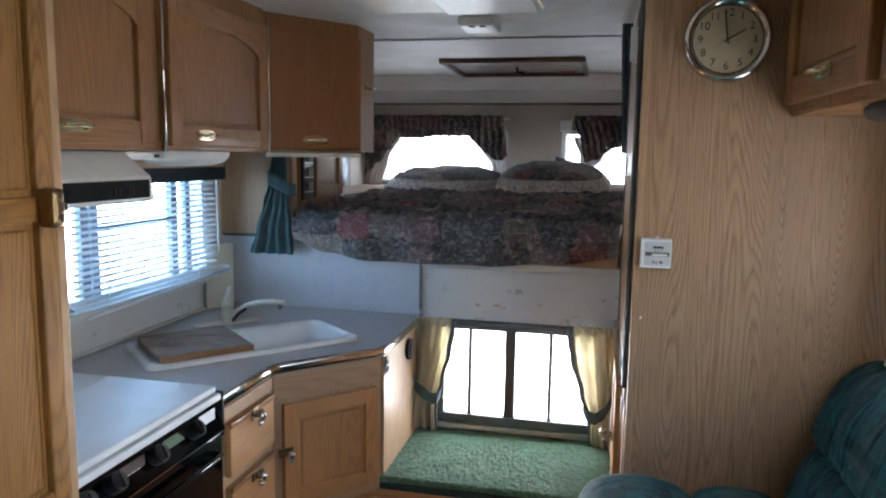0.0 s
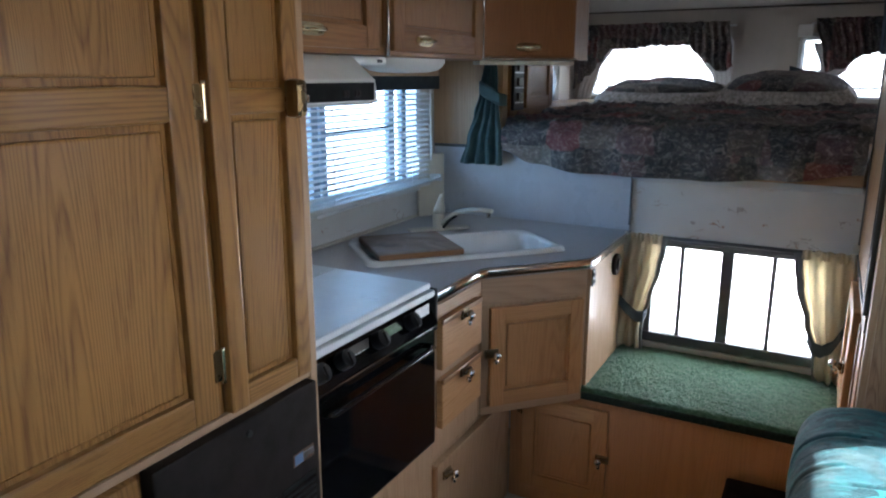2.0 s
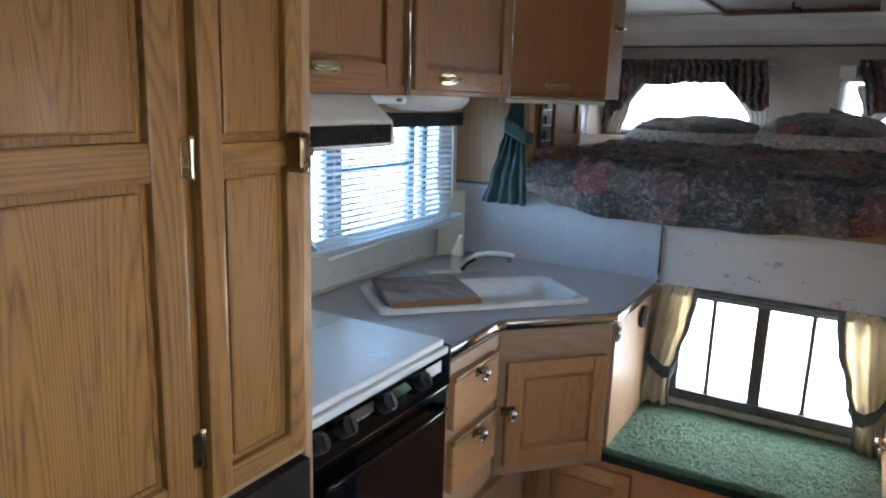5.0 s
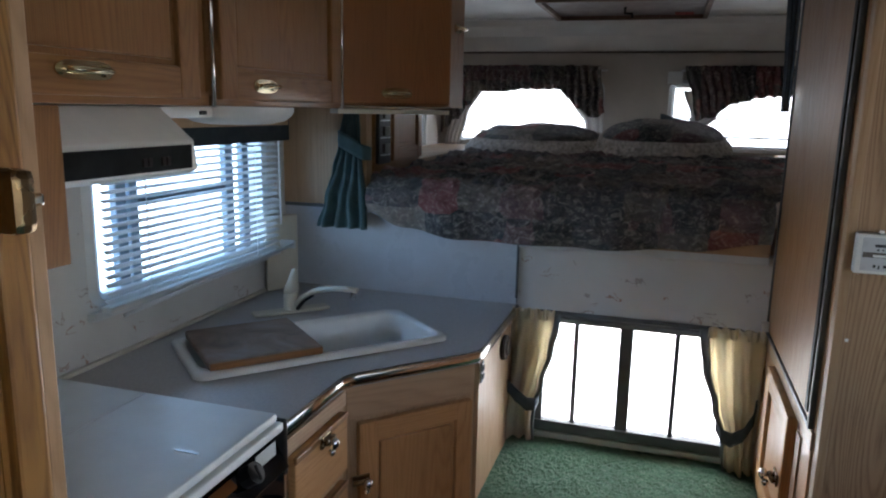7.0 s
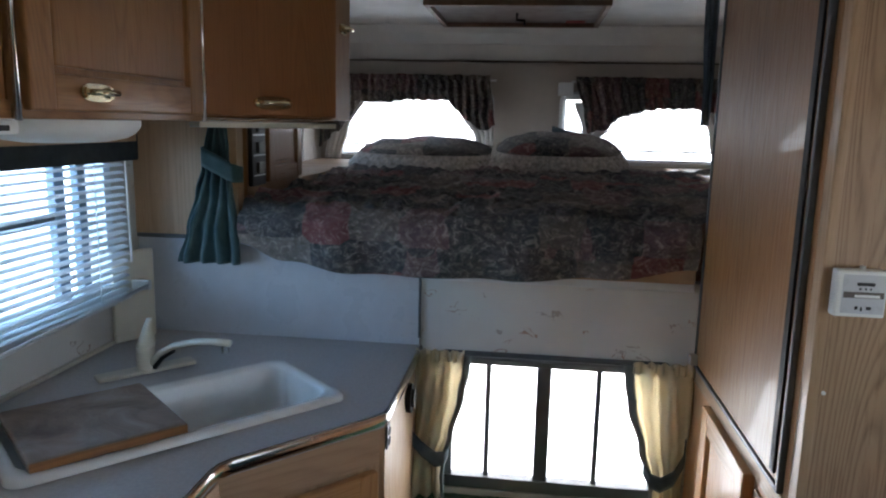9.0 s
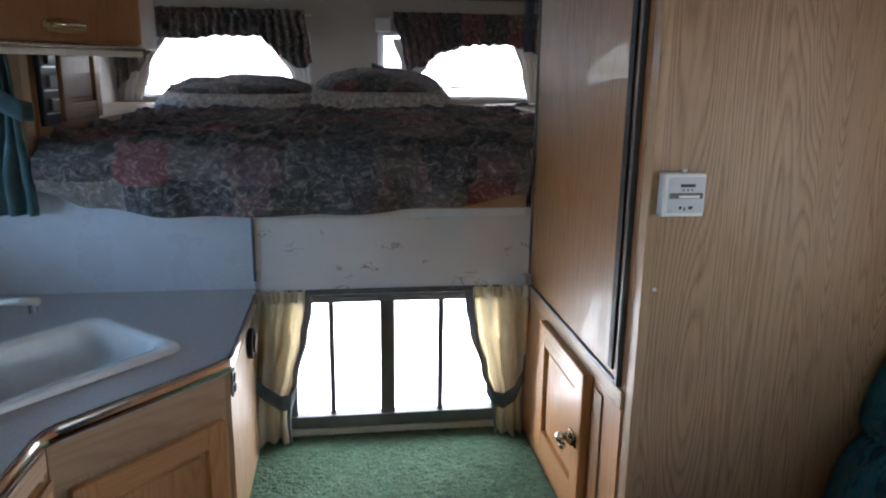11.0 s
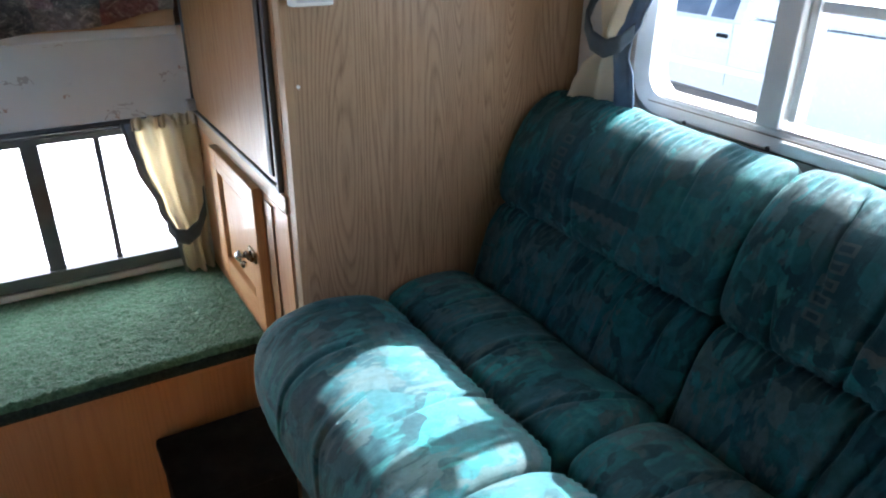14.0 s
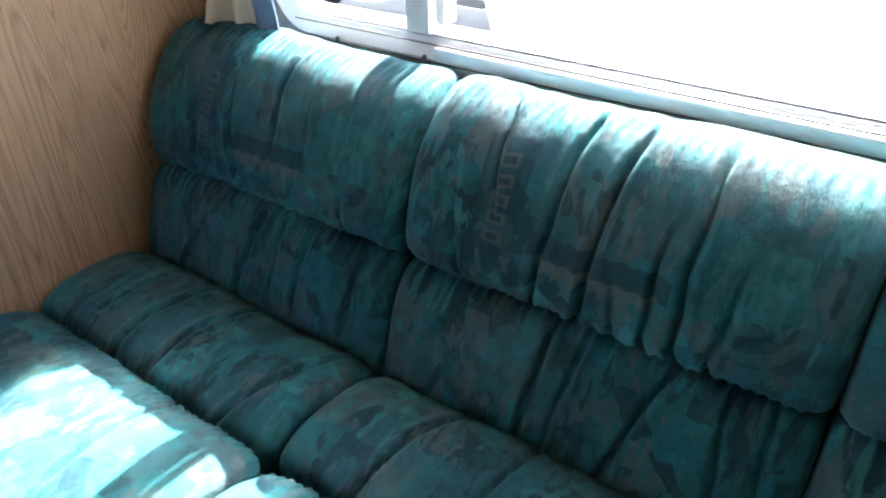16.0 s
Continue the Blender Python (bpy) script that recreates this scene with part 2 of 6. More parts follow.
def carpet():
    m, n, l, b = material("green_carpet", 0.95)
    v = coords(n, l, (1, 1, 1))
    tuft = noise_tex(n, l, v, 260.0, 2.0, 0.6)
    mid = noise_tex(n, l, v, 60.0, 3.0, 0.7)
    wear = noise_tex(n, l, v, 7.0, 3.0)
    c = ramp(n, l, tuft.outputs[0], [(0.3, (0.028, 0.085, 0.048)), (0.55, (0.085, 0.21, 0.125)), (0.75, (0.17, 0.34, 0.22))])
    c = mix(n, l, 0.45, c, ramp(n, l, mid.outputs[0], [(0.35, (0.02, 0.07, 0.035)), (0.65, (0.15, 0.33, 0.21))]))
    c = mix(n, l, 1.0, c, ramp(n, l, wear.outputs[0], [(0.3, (0.64, 0.70, 0.66)), (0.7, (0.90, 0.92, 0.90))]), "MULTIPLY")
    l.new(c, b.inputs["Base Color"])
    b.inputs["Sheen Weight"].default_value = 0.3
    bump(n, l, b, math_node(n, l, "ADD", tuft.outputs[0], math_node(n, l, "MULTIPLY", mid.outputs[0], 0.5)), 0.9, 0.004)
    return m


carpet_m = carpet()


def sofa_cloth():
    """Teal plush printed with a patchwork of mauve-grey and teal patches, brushed fronds, rows of small squares,
    a dark bar and a scroll; the print starts anew on each cushion."""
    m, n, l, b = material("teal_plush", 0.8)
    v = coords(n, l, (1.0, 1.0, 1.0))
    sp = n.new("ShaderNodeSeparateXYZ")
    l.new(v, sp.inputs[0])
    across = math_node(n, l, "MODULO", math_node(n, l, "ADD", sp.outputs[1], 10 * 0.526 - 0.138), 0.526)
    rise = math_node(n, l, "SUBTRACT", sp.outputs[2], sp.outputs[0])
    flat = n.new("ShaderNodeCombineXYZ")
    l.new(across, flat.inputs[0])
    l.new(rise, flat.inputs[1])
    l.new(math_node(n, l, "MULTIPLY", sp.outputs[2], 0.6), flat.inputs[2])

    def warped(amount, scale):
        wp, vec = noise_tex(n, l, v, scale, 2.0), n.new("ShaderNodeVectorMath")
        vec.operation = "MULTIPLY_ADD"
        l.new(wp.outputs["Color"], vec.inputs[0])
        vec.inputs[1].default_value = (amount,) * 3
        l.new(flat.outputs[0], vec.inputs[2])
        return vec.outputs[0]

    def cells(scale, vec, kind="EUCLIDEAN"):
        c = n.new("ShaderNodeTexVoronoi")
        c.distance = kind
        c.inputs["Scale"].default_value = scale
        l.new(vec, c.inputs["Vector"])
        q = n.new("ShaderNodeSeparateColor")
        l.new(c.outputs["Color"], q.inputs[0])
        return q.outputs

    big = cells(13.0, warped(0.03, 18.0), "CHEBYCHEV")
    small = cells(34.0, warped(0.045, 34.0))
    deep, teal, pale, mauve, sea = (0.007, 0.029, 0.036), (0.014, 0.090, 0.094), (0.024, 0.138, 0.138), (0.047, 0.074, 0.075), (0.017, 0.064, 0.072)
    c1 = ramp(n, l, big[0], [(0.0, deep), (0.22, sea), (0.46, teal), (0.66, mauve), (0.80, sea), (0.92, pale)], "CONSTANT")
    c2 = ramp(n, l, small[0], [(0.0, sea), (0.3, deep), (0.5, teal), (0.68, mauve), (0.82, teal), (0.93, pale)], "CONSTANT")
    blot = noise_tex(n, l, warped(0.03, 30.0), 13.0, 4.0, 0.65)
    col = mix(n, l, ramp(n, l, blot.outputs[0], [(0.44, (0.15,) * 3), (0.56, (0.75,) * 3)]), c1, c2)
    # brushed strokes, each kind in its own patches
    for k, (turn, tone) in enumerate(((0.7, (0.052, 0.078, 0.076)), (-0.8, (0.026, 0.118, 0.112)), (0.15, (0.008, 0.028, 0.034)))):
        mp = n.new("ShaderNodeMapping")
        mp.inputs["Rotation"].default_value = (0, 0, turn)
        mp.inputs["Scale"].default_value = (70.0, 17.0, 30.0)
        l.new(warped(0.012, 20.0), mp.inputs[0])
        st = noise_tex(n, l, mp.outputs[0], 1.0, 2.0, 0.55, 0.3)
        zone = math_node(n, l, "MULTIPLY", math_node(n, l, "GREATER_THAN", big[1], 0.28 * k), math_node(n, l, "LESS_THAN", big[1], 0.28 * k + 0.24))
        streak = ramp(n, l, st.outputs[0], [(0.52, (0, 0, 0)), (0.58, (0.75,) * 3)])
        col = mix(n, l, math_node(n, l, "MULTIPLY", zone, streak), col, tone)

    def slab(c, half, level, half_v, ripple=0.0):
        """1 inside a printed rectangle of the upper back."""
        wob = math_node(n, l, "MULTIPLY", math_node(n, l, "SINE", math_node(n, l, "MULTIPLY", across, 300.0)), ripple)
        dy = math_node(n, l, "LESS_THAN", math_node(n, l, "ABSOLUTE", math_node(n, l, "SUBTRACT", across, c)), half)
        dz = math_node(n, l, "LESS_THAN", math_node(n, l, "ABSOLUTE", math_node(n, l, "SUBTRACT", math_node(n, l, "ADD", sp.outputs[2], wob), level)), half_v)
        return math_node(n, l, "MULTIPLY", dy, dz)

    col = mix(n, l, math_node(n, l, "MULTIPLY", slab(0.255, 0.072, 0.902, 0.008, 0.004), 0.7), col, (0.072, 0.074, 0.070))
    col = mix(n, l, math_node(n, l, "MULTIPLY", slab(0.255, 0.085, 0.921, 0.013, 0.0015), 0.8), col, (0.008, 0.030, 0.038))
    col = mix(n, l, math_node(n, l, "MULTIPLY", slab(0.388, 0.030, 0.955, 0.062), 0.55), col, deep)
    for k in range(5):
        col = mix(n, l, math_node(n, l, "MULTIPLY", slab(0.388, 0.0125, 0.912 + 0.021 * k, 0.007), 0.6), col, (0.066, 0.076, 0.070))
        col = mix(n, l, math_node(n, l, "MULTIPLY", slab(0.388, 0.0075, 0.912 + 0.021 * k, 0.0035), 0.8), col, deep)
    # scroll
    dy, dz = math_node(n, l, "SUBTRACT", across, 0.095), math_node(n, l, "SUBTRACT", sp.outputs[2], 0.925)
    rad = math_node(n, l, "SQRT", math_node(n, l, "ADD", math_node(n, l, "MULTIPLY", dy, dy), math_node(n, l, "MULTIPLY", dz, dz)))
    turn = math_node(n, l, "ARCTAN2", dz, dy)
    coil = math_node(n, l, "SINE", math_node(n, l, "ADD", math_node(n, l, "MULTIPLY", rad, 210.0), turn))
    coil = math_node(n, l, "MULTIPLY", math_node(n, l, "GREATER_THAN", coil, 0.25), math_node(n, l, "LESS_THAN", rad, 0.058))
    col = mix(n, l, math_node(n, l, "MULTIPLY", coil, 0.35), col, (0.036, 0.100, 0.094))
    nap = noise_tex(n, l, v, 55.0, 4.0, 0.7)
    col = mix(n, l, 1.0, col, ramp(n, l, nap.outputs[0], [(0.3, (0.72, 0.73, 0.74)), (0.7, (1.25, 1.2, 1.2))]), "MULTIPLY")
    l.new(col, b.inputs["Base Color"])
    b.inputs["Sheen Weight"].default_value = 0.12
    b.inputs["Sheen Roughness"].default_value = 0.4
    b.inputs["Sheen Tint"].default_value = (0.5, 0.9, 0.95, 1)
    b.inputs["Specular IOR Level"].default_value = 0.2
    cord = noise_tex(n, l, coords(n, l, (40, 420, 40)), 2.0, 2.0, 0.6)
    bump(n, l, b, math_node(n, l, "ADD", math_node(n, l, "MULTIPLY", cord.outputs[0], 0.6), nap.outputs[0]), 0.55, 0.003)
    return m


sofa_m = sofa_cloth()


def bed_cloth(name="patchwork_print", dim=1.0):
    """Dark quilted print: rectangular patches in slate, plum, rust and taupe under a busy floral."""
    m, n, l, b = material(name, 0.85)
    tc = n.new("ShaderNodeTexCoord")
    mp = n.new("ShaderNodeMapping")
    mp.inputs["Scale"].default_value = (1.0, 0.9, 1.3)
    mp.inputs["Location"].default_value = (0.13, 0.07, 0.31)
    l.new(tc.outputs["Object"], mp.inputs[0])
    cells = n.new("ShaderNodeTexVoronoi")
    cells.distance = "CHEBYCHEV"
    cells.inputs["Scale"].default_value, cells.inputs["Randomness"].default_value = 8.5, 0.42
    l.new(mp.outputs[0], cells.inputs["Vector"])
    sep = n.new("ShaderNodeSeparateColor")
    l.new(cells.outputs["Color"], sep.inputs[0])
    patch = ramp(n, l, sep.outputs[0], [(0.0, (0.030, 0.036, 0.040)), (0.2, (0.17, 0.135, 0.112)), (0.36, (0.070, 0.074, 0.070)), (0.46, (0.27, 0.050, 0.048)), (0.58, (0.27, 0.23, 0.19)), (0.70, (0.024, 0.034, 0.040)), (0.86, (0.20, 0.105, 0.11))], "CONSTANT")
    fl = noise_tex(n, l, mp.outputs[0], 34.0, 6.0, 0.74, 1.4)
    flower = ramp(n, l, fl.outputs[0], [(0.38, (0.012, 0.015, 0.018)), (0.46, (0.075, 0.070, 0.068)), (0.54, (0.19, 0.17, 0.15)), (0.60, (0.56, 0.50, 0.45))])
    tinge = noise_tex(n, l, mp.outputs[0], 12.0, 2.0)
    flower = mix(n, l, 0.3, flower, ramp(n, l, tinge.outputs[0], [(0.4, (0.04, 0.06, 0.066)), (0.6, (0.14, 0.075, 0.07))]))
    col = mix(n, l, 0.52, patch, flower)
    if dim != 1.0:
        col = mix(n, l, 1.0, col, (dim, dim, dim), "MULTIPLY")
    l.new(col, b.inputs["Base Color"])
    b.inputs["Sheen Weight"].default_value = 0.12
    quilt = noise_tex(n, l, mp.outputs[0], 22.0, 2.0)
    bump(n, l, b, math_node(n, l, "ADD", quilt.outputs[0], math_node(n, l, "MULTIPLY", fl.outputs[0], 0.4)), 1.0, 0.022)
    return m


bed_m = bed_cloth()


def cream_cloth():
    m, n, l, b = material("cream_curtain_cloth", 0.85)
    v = coords(n, l, (1, 1, 1))
    s = noise_tex(n, l, v, 14.0, 3.0)
    l.new(ramp(n, l, s.outputs[0], [(0.3, (0.74, 0.68, 0.56)), (0.7, (0.82, 0.77, 0.66))]), b.inputs["Base Color"])
    t = n.new("ShaderNodeBsdfTranslucent")
    t.inputs[0].default_value = (0.84, 0.77, 0.61, 1)
    ms = n.new("ShaderNodeMixShader")
    ms.inputs[0].default_value = 0.52
    l.new(b.outputs[0], ms.inputs[1])
    l.new(t.outputs[0], ms.inputs[2])
    l.new(ms.outputs[0], n["Material Output"].inputs[0])
    bump(n, l, b, noise_tex(n, l, v, 500.0).outputs[0], 0.15, 0.0006)
    return m


cream_m = cream_cloth()


def board_wood():
    m, n, l, b = material("worn_board", 0.7)
    v = coords(n, l, (1, 1, 1))
    a = noise_tex(n, l, v, 9.0, 5.0, 0.65, 0.8)
    c = ramp(n, l, a.outputs[0], [(0.3, (0.13, 0.078, 0.053)), (0.5, (0.24, 0.170, 0.125)), (0.7, (0.34, 0.28, 0.23))])
    l.new(c, b.inputs["Base Color"])
    bump(n, l, b, a.outputs[0], 0.2, 0.001)
    return m


board_m = board_wood()
UP = Vector((0, 0, 1))


# ---- building helpers ----
def part(name, bm, mat, parent=None, label="", smooth=False):
    me = bpy.data.meshes.new(name)
    bm.normal_update()
    bm.to_mesh(me)
    bm.free()
    if smooth:
        for p in me.polygons:
            p.use_smooth = True
    ob = new(name, me)
    me.materials.append(mat)
    if parent is not None:
        ob.parent = parent
        root = parent
        inv = Matrix.Identity(4)
        chain = []
        while root is not None:
            chain.append(root)
            root = root.parent
        for o in reversed(chain):
            inv = inv @ o.matrix_parent_inverse @ o.matrix_basis
        ob.matrix_parent_inverse = inv.inverted()
    if label:
        ob["label"] = label
    return ob


def thing(name, base, label, category, group="", kind=""):
    e = new(name)
    e.empty_display_size = 0.05
    e.matrix_basis = Matrix.Translation(base)
    return tagged(e, label, category, group, kind)


def obox(bm, o, u, n, a0, a1, b0, b1, c0, c1):
    """A box: a along u, b upward, c along n, from the origin o."""
    o, u, n = Vector(o), Vector(u), Vector(n)
    v = [bm.verts.new(o + u * a + UP * b + n * c) for c in (c0, c1) for b in (b0, b1) for a in (a0, a1)]
    for f in ((0, 1, 3, 2), (4, 6, 7, 5), (0, 4, 5, 1), (2, 3, 7, 6), (0, 2, 6, 4), (1, 5, 7, 3)):
        bm.faces.new([v[i] for i in f])
    return v


def box(bm, x0, x1, y0, y1, z0, z1):
    return obox(bm, (0, 0, 0), (1, 0, 0), (0, 1, 0), x0, x1, z0, z1, y0, y1)


def fresh():
    return bmesh.new()


def soft(bm, w=0.003, seg=2):
    bmesh.ops.recalc_face_normals(bm, faces=bm.faces[:])
    bmesh.ops.bevel(bm, geom=bm.edges[:], offset=w, segments=seg, affect="EDGES", profile=0.6)
    return bm


def bx(x0, x1, y0, y1, z0, z1, w=0.0):
    bm = fresh()
    box(bm, x0, x1, y0, y1, z0, z1)
    bmesh.ops.recalc_face_normals(bm, faces=bm.faces[:])
    return soft(bm, w) if w else bm


def ob_(o, u, n, a0, a1, b0, b1, c0, c1, w=0.0):
    bm = fresh()
    obox(bm, o, u, n, a0, a1, b0, b1, c0, c1)
    bmesh.ops.recalc_face_normals(bm, faces=bm.faces[:])
    return soft(bm, w) if w else bm


def tube(bm, pts, r, seg=10, flat=1.0):
    """A round bar through the points."""
    pts = [Vector(p) for p in pts]
    rings = []
    for i, p in enumerate(pts):
        d = (pts[min(i + 1, len(pts) - 1)] - pts[max(i - 1, 0)]).normalized()
        a = d.cross(UP)
        if a.length < 0.05:
            a = d.cross(Vector((1, 0, 0)))
        a.normalize()
        c = d.cross(a)
        rings.append([bm.verts.new(p + a * math.cos(t) * r + c * math.sin(t) * r * flat) for t in (2 * math.pi * k / seg for k in range(seg))])
    for r0, r1 in zip(rings, rings[1:]):
        for k in range(seg):
            bm.faces.new((r0[k], r0[(k + 1) % seg], r1[(k + 1) % seg], r1[k]))
    bm.faces.new(rings[0][::-1])
    bm.faces.new(rings[-1])
    return bm


def disc(bm, c, n, r, depth, seg=32):
    c, n = Vector(c), Vector(n).normalized()
    return tube(bm, [c, c + n * depth], r, seg)


def prism(bm, outline, z0, z1):
    """An upright prism on a plan outline."""
    lo = [bm.verts.new((x, y, z0)) for x, y in outline]
    hi = [bm.verts.new((x, y, z1)) for x, y in outline]
    k = len(outline)
    for i in range(k):
        bm.faces.new((lo[i], lo[(i + 1) % k], hi[(i + 1) % k], hi[i]))
    bm.faces.new(lo[::-1])
    bm.faces.new(hi)
    bmesh.ops.recalc_face_normals(bm, faces=bm.faces[:])
    return bm


def lerp_keys(keys, z):
    """Linear look-up in rows sorted by their first number."""
    if z <= keys[0][0]:
        return keys[0][1:]
    for p, q in zip(keys, keys[1:]):
        if z <= q[0]:
            f = (z - p[0]) / (q[0] - p[0])
            f = f * f * (3 - 2 * f)
            return tuple(a + (b - a) * f for a, b in zip(p[1:], q[1:]))
    return keys[-1][1:]


def sheet(nu, nv, place):
    bm = fresh()
    g = [[bm.verts.new(place(i / nu, j / nv)) for i in range(nu + 1)] for j in range(nv + 1)]
    for j in range(nv):
        for i in range(nu):
            bm.faces.new((g[j][i], g[j][i + 1], g[j + 1][i + 1], g[j + 1][i]))
    return bm


def solid(ob, thick=0.003):
    m = ob.modifiers.new("cloth", "SOLIDIFY")
    m.thickness, m.offset = thick, 0
    return ob


# ---- hardware ----
def pull(parent, o, u, n, w=0.09, name="handle"):
    """Brass bow pull on an oval back plate, centred on o."""
    o, u, n = Vector(o), Vector(u), Vector(n)
    bm = fresh()
    k = 24
    ring = []
    for i in range(k):
        t = 2 * math.pi * i / k
        ex = math.copysign(abs(math.cos(t)) ** 0.5, math.cos(t)) * w / 2
        ring.append(o + u * ex + UP * math.sin(t) * 0.014)
    lo = [bm.verts.new(p + n * 0.0) for p in ring]
    hi = [bm.verts.new(p + n * 0.003) for p in ring]
    for i in range(k):
        bm.faces.new((lo[i], lo[(i + 1) % k], hi[(i + 1) % k], hi[i]))
    bm.faces.new(hi)
    h = part(name, bm, brass, parent, "polished brass bow handle")
    bm = fresh()
    tube(bm, [o - u * w * 0.36 + n * 0.003, o - u * w * 0.34 + n * 0.016, o - u * w * 0.26 + n * 0.023, o + u * w * 0.26 + n * 0.023, o + u * w * 0.34 + n * 0.016, o + u * w * 0.36 + n * 0.003], 0.005, 10)
    part("bow", bm, brass, h, smooth=True)
    for s in (-1, 1):
        part("rosette", disc(fresh(), o + u * s * w * 0.36 + n * 0.002, n, 0.009, 0.006, 12), brass, h)


def latch(parent, o, u, n, s=1.0, mat=None):
    """Squared lever catch on a small plate; u points over the door."""
    o, u, n = Vector(o), Vector(u), Vector(n)
    mat = mat or bronze
    h = part("catch", ob_(o, u, n, -0.022, 0.02, -0.013, 0.013, 0.0, 0.005, 0.002), mat, parent, "antique brass cabinet catch")
    shiny = chrome if mat is bronze else mat
    c = o + u * 0.006 * s
    bm = fresh()
    for off, r, sq in ((n * 0.026, 0.0125, 0.8), (n * 0.020 - UP * 0.020, 0.0085, 0.9)):
        rot = n.to_track_quat("Z", "Y").to_matrix().to_4x4()
        bmesh.ops.create_uvsphere(bm, u_segments=14, v_segments=9, radius=r, matrix=Matrix.Translation(c + off) @ rot @ Matrix.Diagonal((1, 1, sq, 1)))
    tube(bm, [c + n * 0.003, c + n * 0.010, c + n * 0.018], 0.006, 8)
    tube(bm, [c + n * 0.024, c + n * 0.025 - UP * 0.010, c + n * 0.020 - UP * 0.020], 0.0045, 8)
    part("knob", bm, shiny, h, smooth=True)
    bm = fresh()
    tube(bm, [o - u * 0.024 + n * 0.010, o - u * 0.008 + n * 0.013, o + u * 0.014 + n * 0.011], 0.0055, 8)
    part("lever", bm, mat, h, smooth=True)


def hinge(parent, o, u, n, h=0.055):
    o, u, n = Vector(o), Vector(u), Vector(n)
    bm = fresh()
    tube(bm, [o - UP * h / 2, o - UP * h * 0.4, o + UP * h * 0.4, o + UP * h / 2], 0.0045, 10)
    k = part("hinge", bm, brass, parent, "brass butt hinge", True)
    part("leaf", ob_(o, u, n, -0.016, 0.002, -h * 0.42, h * 0.42, -0.004, 0.001, 0.001), bronze, k)


def panel_door(parent, o, u, n, w, h, thick=0.02, stile=0.05, mids=(), grains=(None, None), name="door", label="", top=None, arch=0.0):
    """A framed oak door: stiles, rails, sunk panels with a bevelled edge. o: lower corner on the carcass face."""
    gv, gh = grains[0] or cab_v, grains[1] or cab_h
    o, u, n = Vector(o), Vector(u), Vector(n)
    top = top or stile
    d = part(name, ob_(o, u, n, 0.004, w - 0.004, 0.004, h - 0.004, 0.001, thick * 0.42), gv, parent, label)
    part("stile", ob_(o, u, n, 0, stile, 0, h, 0, thick, 0.004), gv, d)
    part("stile", ob_(o, u, n, w - stile, w, 0, h, 0, thick, 0.004), gv, d)
    edges = [0.0] + [m for m in mids] + [h]
    levels = [(0, stile)] + [(m - stile / 2, m + stile / 2) for m in mids] + [(h - top, h)]
    for b0, b1 in levels:
        part("rail", ob_(o, u, n, stile - 0.002, w - stile + 0.002, b0, b1, 0, thick - 0.001, 0.004), gh, d)
    for (p0, p1), (q0, q1) in zip(levels, levels[1:]):
        bm = fresh()
        obox(bm, o, u, n, stile + 0.010, w - stile - 0.010, p1 + 0.010, q0 - 0.010, thick * 0.4, thick * 0.62)
        part("panel", soft(bm, 0.004), gv, d)
    if arch:
        # an arched spandrel under the top rail
        bm = fresh()
        a0, a1, z1, k = stile - 0.002, w - stile + 0.002, h - top + 0.002, 20
        low = [(a0 + (a1 - a0) * i / k, z1 - arch * (1 - math.sin(math.pi * i / k) ** 0.7) - 0.003) for i in range(k + 1)]
        fr = [[bm.verts.new(o + u * a_ + UP * b_ + n * c_) for a_, b_ in low] + [bm.verts.new(o + u * a_ + UP * z1 + n * c_) for a_, b_ in reversed(low)] for c_ in (thick * 0.42, thick - 0.0015)]
        for i in range(k):
            j = len(low) * 2 - 1 - i
            bm.faces.new((fr[1][i], fr[1][i + 1], fr[1][j - 1], fr[1][j]))
            bm.faces.new((fr[0][i], fr[0][i + 1], fr[1][i + 1], fr[1][i]))
        bmesh.ops.recalc_face_normals(bm, faces=bm.faces[:])
        part("arch", bm, gh, d)
    return d


# ---- shell of the camper ----
FLOOR, CEIL = 0.04, 1.93
XL, XR, YB, YF = -1.36, 0.74, 2.455, 4.15
REAR = -1.1
T = 0.05


def wall_x(name, x0, x1, y0, y1, z0, z1, hole, mat, label):
    """A wall along y with one opening (y0, y1, z0, z1)."""
    bm = fresh()
    if hole:
        a, b, c, d = hole
        box(bm, x0, x1, y0, a, z0, z1)
        box(bm, x0, x1, b, y1, z0, z1)
        box(bm, x0, x1, a, b, z0, c)
        box(bm, x0, x1, a, b, d, z1)
    else:
        box(bm, x0, x1, y0, y1, z0, z1)
    bmesh.ops.recalc_face_normals(bm, faces=bm.faces[:])
    return tagged(part(name, bm, mat), label, "wall", kind="structure")


def wall_y(name, y0, y1, x0, x1, z0, z1, holes, mat, label):
    """A wall along x with openings (x0, x1, z0, z1) side by side."""
    bm = fresh()
    at = x0
    for a, b, c, d in holes:
        box(bm, at, a, y0, y1, z0, z1)
        box(bm, a, b, y0, y1, z0, c)
        box(bm, a, b, y0, y1, d, z1)
        at = b
    box(bm, at, x1, y0, y1, z0, z1)
    bmesh.ops.recalc_face_normals(bm, faces=bm.faces[:])
    return tagged(part(name, bm, mat), label, "wall", kind="structure")


KW = (1.61, 2.31, 1.06, 1.42)       # kitchen window
SW = (0.06, 1.555, 1.072, 1.56)     # sofa window
BW = (-0.50, 0.05, 0.54, 0.874)     # bulkhead window
FWL, FWR = (-1.26, -0.52, 1.33, 1.63), (-0.17, 0.57, 1.33, 1.63)
BED = 1.11
